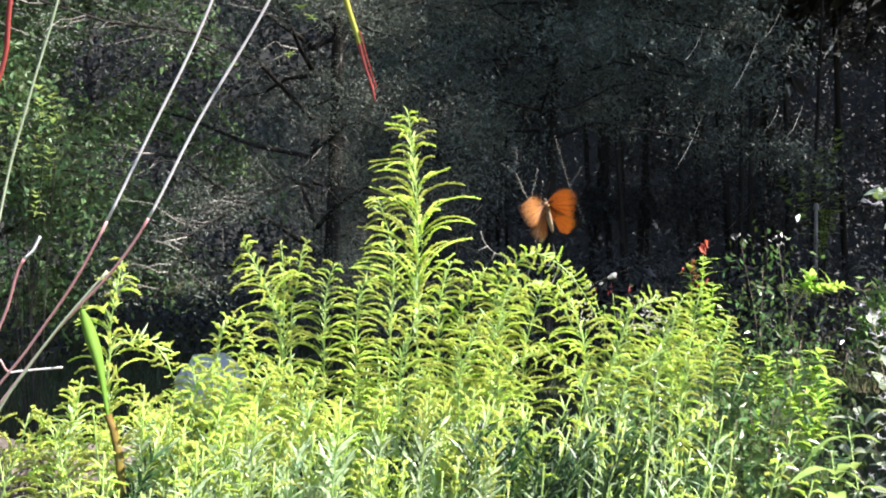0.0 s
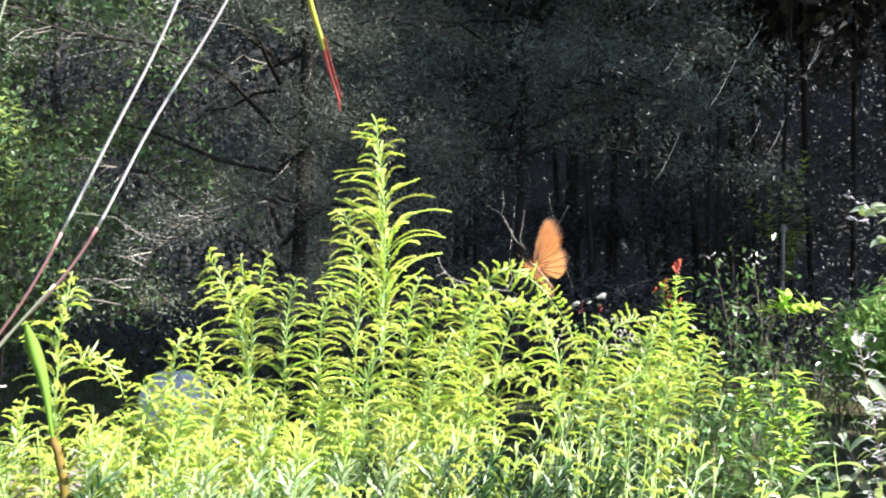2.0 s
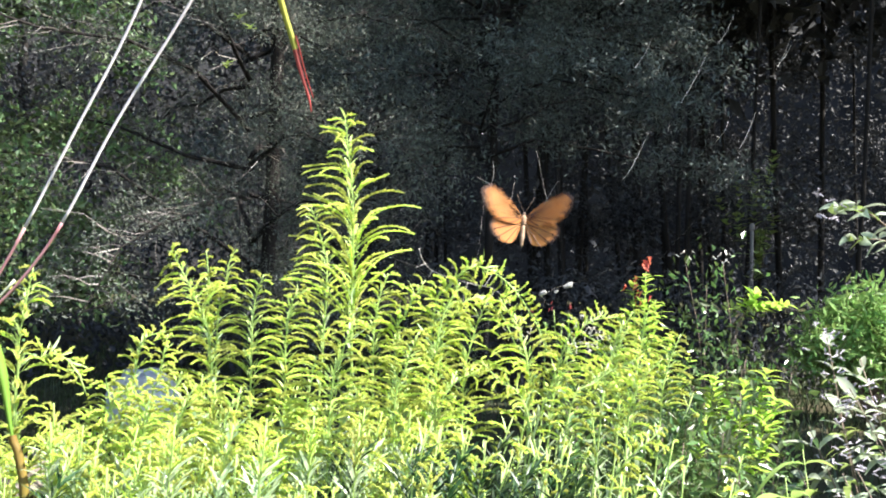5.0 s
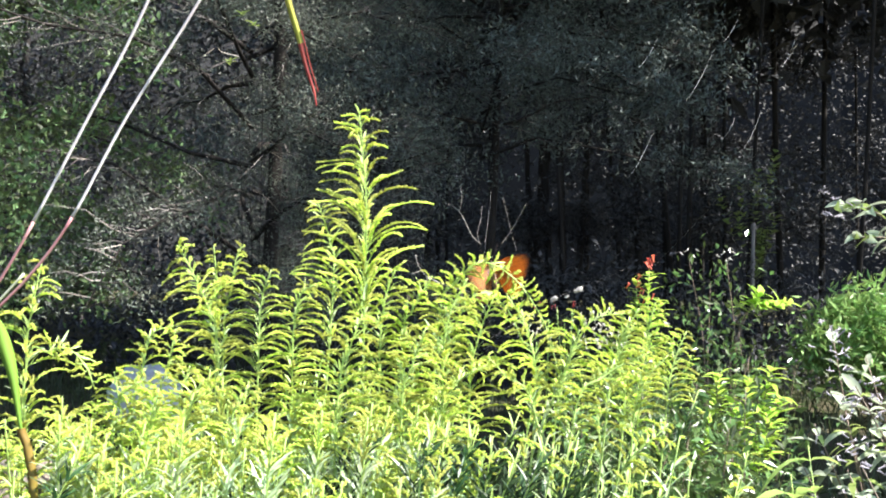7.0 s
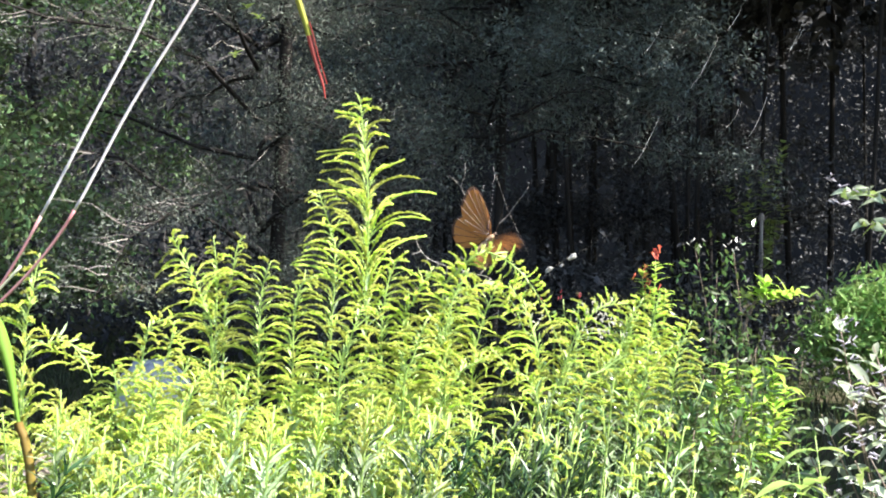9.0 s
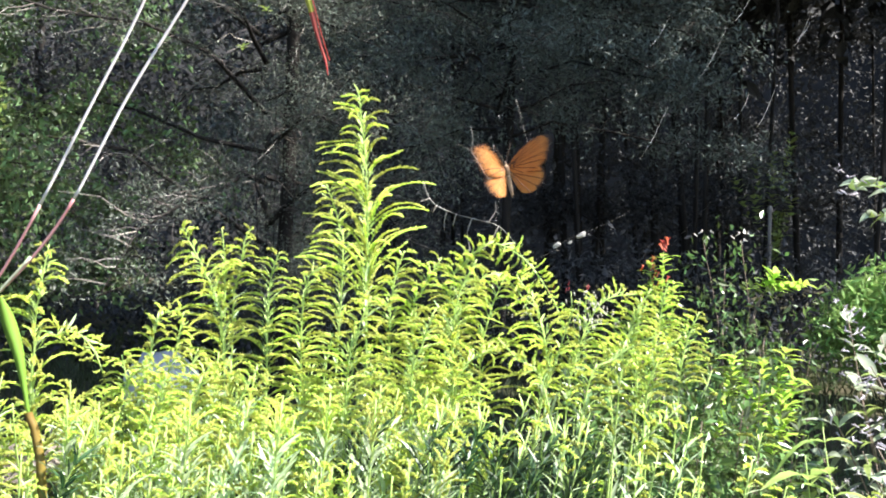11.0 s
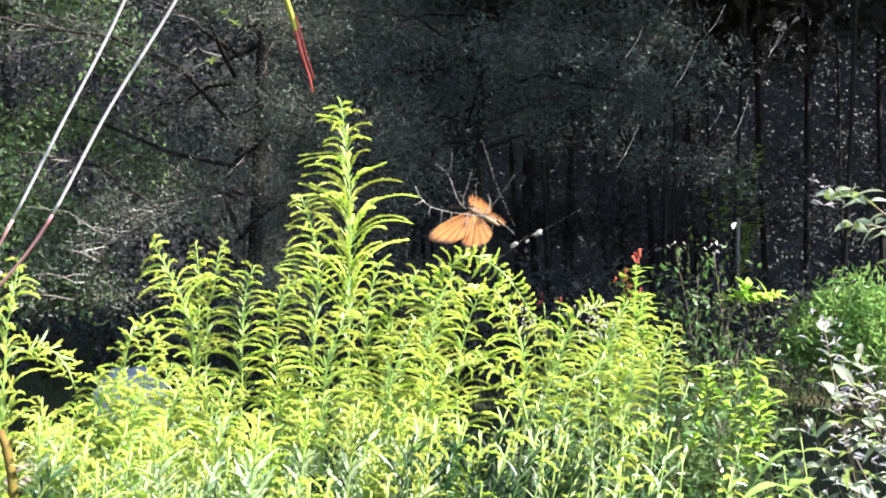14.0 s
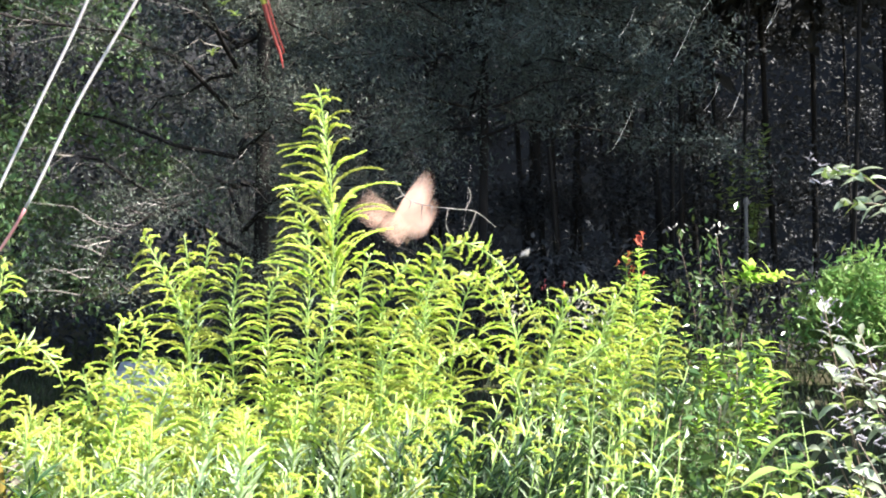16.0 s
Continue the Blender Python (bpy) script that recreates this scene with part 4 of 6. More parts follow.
def flower_head(plant, at, count, length, radius, material, seed, up=1.0, label=""):
    """A cluster of narrow petals round one point of a plant."""
    rng = np.random.default_rng(seed)
    for k in range(count):
        s = Shape()
        d = Vector((rng.normal(0, 0.6), rng.normal(0, 0.6), up)).normalized()
        p = Vector((rng.normal(0, radius), rng.normal(0, radius), rng.uniform(-radius, radius) * 1.5))
        s.tube([p, p + d * length * 0.6, p + d * length], [length * 0.07, length * 0.10, length * 0.16], 5)
        for j in range(4):
            a = j * 1.57 + 0.4
            s.blade(p + d * length * 0.95, d + Vector((math.cos(a), math.sin(a), 0.2)), (0, 0, 1), length * 0.45, length * 0.2, 0.4, steps=3)
        part("flower", s.mesh("flower", material), plant, label, Matrix.Translation(Vector(at) - plant.location))


SMALL_LEAVES = leaf_variants("leaf", 0.017, 0.007, SHRUB_LEAF, 51)
YOUNG_LEAVES = leaf_variants("leaf", 0.034, 0.0095, YOUNG_LEAF, 52)
SHOOT_LEAVES = leaf_variants("leaf", 0.024, 0.0070, YOUNG_LEAF, 60)
FINE_LEAVES = leaf_variants("leaf", 0.013, 0.0055, SHRUB_LEAF, 59)
GREY_LEAVES = leaf_variants("leaf", 0.027, 0.0082, GREY_LEAF, 53, (0.2, 0.9))
OLIVE_LEAVES = leaf_variants("leaf", 0.024, 0.0065, OLIVE_LEAF, 54, (0.4, 1.2))
_rng = np.random.default_rng(61)


def tips_in(rng, count, xs, ys, zs):
    return [(rng.uniform(*xs), rng.uniform(*ys), rng.uniform(*zs)) for k in range(count)]


SHRUB = shrub("shrub", (0.50, 1.95, 0.0), tips_in(_rng, 46, (0.34, 0.53), (1.75, 2.1), (0.66, 0.93)) + [(0.456, 1.950, 1.061), (0.514, 1.950, 1.058), (0.520, 1.900, 0.950), (0.588, 1.850, 0.899), (0.490, 1.950, 1.025)],
    "loose green shrub with small glossy leaves and bare twig ends", "shrub", [SMALL_LEAVES, SMALL_LEAVES, FINE_LEAVES], WOODY, 62, 8, 0.55, 0.0016, 300, SHRUB_MASS, 6500, (0.014, 0.0062), 0.030)
shrub("low_shrub", (0.26, 1.2, 0.0), tips_in(_rng, 34, (0.165, 0.36), (1.08, 1.34), (0.80, 0.945)), "low twiggy shrub with small dark green leaves beside the goldenrod", "shrub", [FINE_LEAVES, SMALL_LEAVES], WOODY, 92, 8, 0.72, 0.0012, 290, SHRUB_MASS, 4200, (0.013, 0.0055), 0.020)
shrub("shrub_shoot", (0.55, 1.9, 0.0), [[(0.525, 1.956, 0.821), (0.534, 1.956, 0.939), (0.555, 1.954, 0.985), (0.614, 1.951, 0.994)], [(0.525, 1.956, 0.821), (0.532, 1.956, 0.922), (0.547, 1.955, 0.973), (0.568, 1.953, 1.008)]], "bright young shoot with fresh green leaves", "shrub", [YOUNG_LEAVES], WOODY, 63, 15, 0.76)
shrub("shrub_shoot", (0.44, 1.5, 0.0), [(0.385, 1.500, 0.925), (0.415, 1.490, 0.915), (0.445, 1.500, 0.932), (0.396, 1.480, 0.893), (0.434, 1.480, 0.880), (0.455, 1.500, 0.900), (0.418, 1.470, 0.862), (0.370, 1.480, 0.880)], "bright young shoot with fresh green leaves", "shrub", [SHOOT_LEAVES], WOODY, 64, 17, 0.86, 0.0014)
for _p in ((0.457, 1.950, 1.063), (0.513, 1.950, 1.060), (0.524, 1.800, 0.845), (0.485, 1.800, 0.815)):
    flower_head(SHRUB, _p, 7, 0.006, 0.006, WHITE_PETAL, 65, 0.7, "whitish flower")
RED_PLANT = shrub("flowering_plant", (0.43, 2.2, 0.0), [(0.450, 2.200, 1.041), (0.428, 2.200, 1.017), (0.467, 2.200, 0.992), (0.407, 2.200, 0.953), (0.494, 2.200, 0.934), (0.455, 2.200, 0.934), (0.387, 2.200, 0.914), (0.524, 2.200, 0.895)],
    "leafy plant topped with small red tubular flowers", "plant", [YOUNG_LEAVES], ROD_STEM, 66, 18, 0.72)
flower_head(RED_PLANT, (0.450, 2.200, 1.045), 6, 0.012, 0.005, RED_PETAL, 67, 1.6, "red flower")
flower_head(RED_PLANT, (0.424, 2.200, 1.014), 6, 0.011, 0.006, RED_PETAL, 68, 1.0, "red flower")
flower_head(RED_PLANT, (0.432, 2.190, 0.990), 6, 0.010, 0.007, RED_PETAL, 69, 0.8, "red flower")
_dim = shrub("flowering_plant", (0.30, 2.35, 0.0), [(0.280, 2.350, 0.962), (0.314, 2.350, 0.968), (0.342, 2.350, 0.962), (0.299, 2.350, 0.947), (0.328, 2.350, 0.941)], "low plant behind the goldenrod, shade put into its red flowers' colour", "plant", [SMALL_LEAVES], ROD_STEM, 69, 10, 0.7)
for _k, _p in enumerate(((0.278, 2.350, 0.968), (0.311, 2.350, 0.972), (0.342, 2.350, 0.968))):
    flower_head(_dim, _p, 3, 0.006, 0.005, SHADED_PETAL, 70 + _k, 1.2, "red flower with shade in its colour")
for _k, _p in enumerate(((0.160, 1.000, 1.003), (0.154, 1.000, 0.992), (0.166, 1.000, 0.994), (0.114, 1.030, 0.996))):
    flower_head(ROD_3, _p, 20, 0.0028, 0.0065, WHITE_PETAL, 80 + _k, 1.0, "pale fluffy flower")
GREY = shrub("butterfly_bush", (0.60, 1.10, 0.0), [[(0.471, 1.121, 0.942), (0.447, 1.110, 1.052), (0.410, 1.101, 1.092), (0.373, 1.102, 1.100)], [(0.481, 1.121, 0.913), (0.457, 1.110, 1.009), (0.429, 1.100, 1.066), (0.389, 1.102, 1.073)], (0.366, 1.085, 0.992), (0.386, 1.064, 0.975), (0.339, 1.047, 0.923), (0.361, 1.046, 0.940), (0.387, 1.045, 0.923), (0.330, 1.048, 0.891), (0.358, 1.026, 0.890), (0.393, 1.025, 0.899), (0.418, 1.043, 0.949), (0.352, 1.010, 0.862), (0.375, 1.000, 0.850), (0.340, 1.015, 0.842), (0.400, 1.010, 0.868), (0.365, 1.030, 0.955), (0.348, 1.000, 0.826), (0.385, 0.990, 0.820), (0.362, 1.005, 0.895), (0.395, 1.015, 0.925)],
    "grey-green felted bush with drooping leaves and faded flower spikes", "bush", [GREY_LEAVES, GREY_LEAVES, GREY_LEAVES, OLIVE_LEAVES], WOODY, 71, 8, 0.74, 0.0016, 300)
for _k, _p in enumerate(((0.374, 1.102, 1.099), (0.366, 1.085, 0.992), (0.368, 1.065, 0.975), (0.378, 1.045, 0.949), (0.392, 1.044, 0.932), (0.358, 1.026, 0.908), (0.378, 1.025, 0.895), (0.345, 1.015, 0.865), (0.370, 1.010, 0.855), (0.352, 1.020, 0.940))):
    flower_head(GREY, _p, 12, 0.006, 0.008, DRY_FLOWER, 90 + _k, 0.3, "faded lilac-grey flower")
BIG_OLIVE = leaf_variants("leaf", 0.034, 0.014, OLIVE_LEAF, 55, (0.3, 1.0))
shrub("leafy_shoot", (0.36, 0.98, 0.0), [(0.321, 1.008, 0.911), (0.305, 0.999, 0.891)], "shoot with large yellow-green leaves", "plant", [BIG_OLIVE], ROD_STEM, 72, 3, 0.85, 0.0012)
FAR_LEAVES = leaf_variants("leaf", 0.095, 0.024, BUSH_LEAF, 56)
_c = Vector((3.494, 8.916, 0.728))
shrub("round_bush", (_c.x, 9.0, -0.02), [(_c.x + 0.5 * math.cos(a * 2.4) * math.sqrt((a + 0.5) / 44), 9.0 + 0.5 * math.sin(a * 2.4) * math.sqrt((a + 0.5) / 44), 0.86 - 0.42 * (a / 44)) for a in range(44)], "rounded sunlit bush of narrow green leaves on the lawn", "bush", [FAR_LEAVES], WOODY, 73, 9, 0.4, 0.006, 290, BUSH_LEAF, 7500, (0.085, 0.022), 0.09)

_rng = np.random.default_rng(83)
# made-up stems; their light leaf colour stands for patches of sunlit foliage
SPRIG = leaf_variants("leaf", 0.042, 0.018, OLIVE_LEAF, 57)
shrub("sapling", ((-0.610, 5.200, 1.050)[0], 5.25, 0.0), [[(-0.552, 5.200, 0.452), (-0.575, 5.200, 1.376), (-0.605, 5.200, 1.768), (-0.628, 5.200, 1.847)], [(-0.517, 5.200, 0.452), (-0.540, 5.200, 1.376), (-0.564, 5.200, 1.930), (-0.587, 5.200, 2.041)], [(-0.517, 5.200, 0.452), (-0.494, 5.200, 1.607), (-0.517, 5.200, 1.930), (-0.536, 5.200, 1.999)]], "made-up thin stems holding light yellow-green leaves for sunlit patches", "tree", [SPRIG], SHADED_BARK, 84, 3, 0.94, 0.0022)
shrub("sapling", ((-1.608, 5.000, 1.050)[0], 5.0, 0.0), [((-1.608, 5.000, 1.050)[0] + _rng.normal(0, 0.14), 5.0 + _rng.normal(0, 0.12), 1.05 + 0.47 + _rng.normal(0, 0.16)) for k in range(9)], "made-up thin stems holding light leaves for a sunlit patch at the garden's edge", "tree", [SPRIG], SHADED_BARK, 85, 7, 0.78, 0.0022)
shrub("sapling", ((4.580, 15.600, 1.050)[0], 15.6, 0.0), [((4.580, 15.600, 1.050)[0] + _rng.normal(0, 0.22), 15.6 + _rng.normal(0, 0.2), 1.2 + 1.4 * _rng.uniform(0, 1)) for k in range(14)], "made-up slim stems holding yellowish leaves for a sunlit patch in the woods", "tree", [leaf_variants("leaf", 0.12, 0.06, OLIVE_LEAF, 58)], SHADED_BARK, 86, 10, 0.5, 0.005)
# ---- stones, post ----
def stone_mesh(seed, size, rough=0.35, cuts=2):
    bm = bmesh.new()
    bmesh.ops.create_icosphere(bm, subdivisions=cuts, radius=1)
    for v in bm.verts:
        k = 1 + rough * noise.noise(v.co * 1.3 + Vector((seed * 7.1, 0, 0))) + 0.12 * noise.noise(v.co * 4 + Vector((0, seed * 3.3, 0)))
        v.co = Vector([math.copysign(abs(c) ** 0.75, c) * k * s for c, s in zip(v.co, size)])
    me = bpy.data.meshes.new("stone")
    bm.to_mesh(me)
    bm.free()
    return me


STONES = [stone_mesh(k, (0.072, 0.06, 0.040), 0.65, 3) for k in range(5)]
for _m in STONES:
    _m.materials.append(STONE)
_wall = thing("dry_stone_wall", (-0.62, 1.14, -0.03), "old dry-stone wall of rough grey-brown stones behind the goldenrod", "wall")
_rng = np.random.default_rng(91)
for _row in range(12):
    for _col in range(5):
        for _deep in range(2):
            part("stone", STONES[_rng.integers(0, 5)], _wall, m=pose(-0.30 + 0.125 * _col + 0.06 * (_row % 2) + _rng.normal(0, 0.008), -0.05 + 0.12 * _deep, 0.03 + 0.075 * _row + _rng.normal(0, 0.004), _rng.uniform(-8, 8), _rng.uniform(-8, 8), _rng.uniform(-25, 25) + 180 * (_col % 2)))
_b = stone_mesh(9, (0.22, 0.19, 0.22), 0.18, 4)
_b.materials.append(BOULDER)
_b.polygons.foreach_set("use_smooth", [True] * len(_b.polygons))
_o = tagged(new("boulder", _b), "smooth pale blue-grey boulder on the shaded ground", "boulder")
_o.location = (-1.45, 8.0, 0.15)

_post = thing("fence_post", ((4.221, 14.400, 1.050)[0], 14.4, -0.03), "weathered grey wooden fence post standing alone", "post")
_s = Shape()
_s.tube([(0, 0, 0), (0.005, 0, 0.5), (0, 0, 1.0), (0.004, 0, 1.53)], [0.022, 0.021, 0.021, 0.020], 9)
part("shaft", _s.mesh("shaft", POST_WOOD, smooth=True), _post)
_s = Shape()
_s.tube([(0.004, 0, 1.52), (0.004, 0, 1.56), (0.004, 0, 1.60)], [0.036, 0.034, 0.018], 9)
part("cap", _s.mesh("cap", POST_WOOD), _post, "worn cap")

# ---- spider web ----
WEB = thing("spider_web", (0.0, 1.27, 1.1), "loose spider web between the plants, short white pieces shaped as its glints", "web")
_rng = np.random.default_rng(95)
# each short white piece is a glint given shape, not a whole strand
for _k in range(9):
    _s = Shape()
    _x, _z = _rng.uniform(0.02, 0.40), _rng.uniform(-0.04, 0.22)
    _l, _a = _rng.uniform(0.015, 0.07), radians(_rng.uniform(52, 68))
    _q = [Vector((_x + _l * u * math.cos(_a), _rng.normal(0, 0.001), _z + _l * u * math.sin(_a) - 0.004 * math.sin(3.14 * u))) for u in (0, 0.33, 0.66, 1)]
    _s.tube(_q, [0.00006, 0.00018, 0.00015, 0.00006], 4)
    part("thread", _s.mesh("thread", SILK), WEB)

# the threads by which the web hangs from the goldenrod and the flowering plant
for _a, _b in (((0.10, 0.0, 0.02), (0.076, -0.212, -0.056)), ((0.36, 0.0, 0.06), (0.450, 0.93, -0.062))):
    _s = Shape()
    _s.tube([_a, Vector(_a).lerp(Vector(_b), 0.5) - Vector((0, 0, 0.004)), _b], [0.00003] * 3, 3)
    part("thread", _s.mesh("thread", SILK), WEB)


def torn_strand(name, label, lines, radius, seed, size=0.000533):
    rng = np.random.default_rng(seed)
    ob = thing(name, (0, 0, 0), label, "web strand")
    for line in lines:
        s = Shape()
        pts = smooth_line([Vector((x * size, 0.004 * math.sin(x * 0.05), -y * size)) for x, y in line], 6)
        s.tube(pts, [radius * rng.uniform(0.55, 1.25) * (1 - 0.5 * k / len(pts)) for k in range(len(pts))], 5)
        part("strand", s.mesh("strand", SILK_OLD, smooth=True), ob)
    return ob


TUFT = torn_strand("torn_web_strand", "dusty torn web strands held by the fluttering butterfly", [
    [(-25, -12), (-43, -31), (-68, -83), (-97, -103)], [(-68, -83), (-62, -110), (-64, -136)], [(20, -10), (39, -33), (58, -65), (76, -95)], [(-28, -15), (-31, -33), (-24, -62), (-19, -91)]], 0.00042, 96, 0.00045)
LONG = torn_strand("torn_web_strand", "thin torn web thread crossing below the butterfly", [[(17, -132), (28, -95), (37, -62), (52, -20), (72, 30)]], 0.0002, 97)
LOW = torn_strand("torn_web_strand", "sagging torn web strand with shreds hanging from it", [
    [(0, 0), (8, 20), (26, 38), (60, 50), (100, 58), (140, 66), (174, 96)], [(45, 46), (42, 66), (44, 82)], [(62, 50), (58, 72)], [(90, 56), (84, 84), (90, 112), (76, 122)], [(140, 66), (128, 92), (112, 112), (96, 116)], [(26, 38), (20, 52)], [(14, 26), (-4, 34)], [(120, 62), (132, 40), (130, 22)]], 0.0007, 98)
PACKET = torn_strand("web_packet", "silk-wrapped pale packets strung on a web thread", [[(-150, 98), (-70, 45), (-30, 22), (0, 0), (50, -20), (105, -48)], [(-22, 18), (-10, 30)]], 0.00012, 99)
for _k, (_x, _z, _r) in enumerate(((-0.011, -0.006, 0.0026), (0.013, 0.004, 0.0032), (0.002, -0.003, 0.0014))):
    _m = stone_mesh(20 + _k, (_r * 1.5, _r * 0.8, _r * 0.8), 0.5, 2)
    _m.materials.append(PACKET_SILK)
    part("packet", _m, PACKET, "white wrapped packet", pose(_x, 0, _z, 0, -30, 0))


# ---- butterfly ----
def wing_mesh(outline, side, root):
    """A thin wing: orange above, pale beneath, with a dark margin and dark veins."""
    rim = smooth_line([Vector((x, y * 0.82, 0)) for x, y in outline], 5)
    rim = rim[:-1] if (rim[0] - rim[-1]).length < 1e-5 else rim
    root = Vector((*root, 0))
    n, s = len(rim), Shape()
    rings = (0.06, 0.35, 0.65, 0.94, 1.0)
    for lift, slot in ((0.00018, 0), (-0.00018, 1)):
        verts = []
        for r in rings:
            for q in rim:
                p = root.lerp(q, r)
                d = (p - root).length
                verts.append((p.x * side, p.y, lift * (1.2 - r) - 14.0 * d * d * 0.06))
        for k in range(len(rings) - 1):
            faces = [(k * n + j, k * n + (j + 1) % n, (k + 1) * n + (j + 1) % n, (k + 1) * n + j) for j in range(n)]
            base = len(s.verts) if k == 0 else base
            if k == 0:
                s.verts += verts
            s.faces += [tuple(i + base for i in f) for f in faces]
            s.slots += [2 if k == 3 and j < 0.62 * n else slot for j in range(n)]
    veins = []
    for k in range(2, n - 4, 4):
        v, line = Shape(), [root.lerp(rim[k], r) for r in (0.1, 0.4, 0.7, 0.97)]
        v.tube([(p.x * side, p.y, 0.0003 - 14.0 * (p - root).length_squared * 0.06) for p in line], [0.00042, 0.00038, 0.00034, 0.0005], 3)
        veins.append(v.mesh("vein", WING_EDGE))
    return s.mesh("wing", WING_TOP, WING_UNDER, WING_EDGE, smooth=True), veins


FORE = [(0.001, 0.007), (0.012, 0.017), (0.028, 0.026), (0.042, 0.030), (0.0475, 0.025), (0.045, 0.012), (0.039, 0.001), (0.026, -0.007), (0.008, -0.006), (0.001, 0.0)]
HIND = [(0.001, 0.002), (0.018, 0.002), (0.031, -0.003), (0.0345, -0.013), (0.030, -0.024), (0.019, -0.031), (0.008, -0.028), (0.002, -0.012)]
FLY = thing("butterfly", (0, 1.2, 1.1), "orange butterfly with dark wing margins and pale undersides, fluttering", "butterfly")
_s = Shape()
_s.tube([(0, -0.004, 0), (0, -0.008, -0.0005), (0, -0.016, -0.0008), (0, -0.023, -0.0010), (0, -0.026, -0.001)], [0.0018, 0.0024, 0.0023, 0.0015, 0.0004], 8)
part("abdomen", _s.mesh("abdomen", BODY_FUR, smooth=True), FLY, "pale tan abdomen")
_s = Shape()
_s.tube([(0, -0.005, 0), (0, -0.002, 0), (0, 0.003, 0.0004), (0, 0.0065, 0.0002)], [0.0014, 0.0030, 0.0030, 0.0013], 8)
part("thorax", _s.mesh("thorax", BODY_FUR, smooth=True), FLY)
_s = Shape()
_s.tube([(0, 0.006, 0), (0, 0.0078, 0), (0, 0.0097, 0)], [0.0010, 0.0018, 0.0008], 8)
part("head", _s.mesh("head", DARK_FUR, smooth=True), FLY)
for _side in (1, -1):
    _s = Shape()
    _s.tube([(0.0005 * _side, 0.009, 0.0005), (0.004 * _side, 0.016, 0.002), (0.008 * _side, 0.024, 0.003), (0.0085 * _side, 0.0255, 0.003)], [0.00018, 0.00016, 0.00022, 0.0005], 4)
    part("antenna", _s.mesh("antenna", DARK_FUR), FLY)
WINGS = []
for _side in (1, -1):
    for _name, _outline, _root, _less in (("forewing", FORE, (0.001, 0.003), 0.0), ("hindwing", HIND, (0.001, -0.002), 6.0)):
        _mesh, _veins = wing_mesh(_outline, _side, _root)
        _wing = part(_name, _mesh, FLY)
        for _v in _veins:
            part("vein", _v, _wing, "dark vein")
        WINGS.append((_wing, _side, _less))


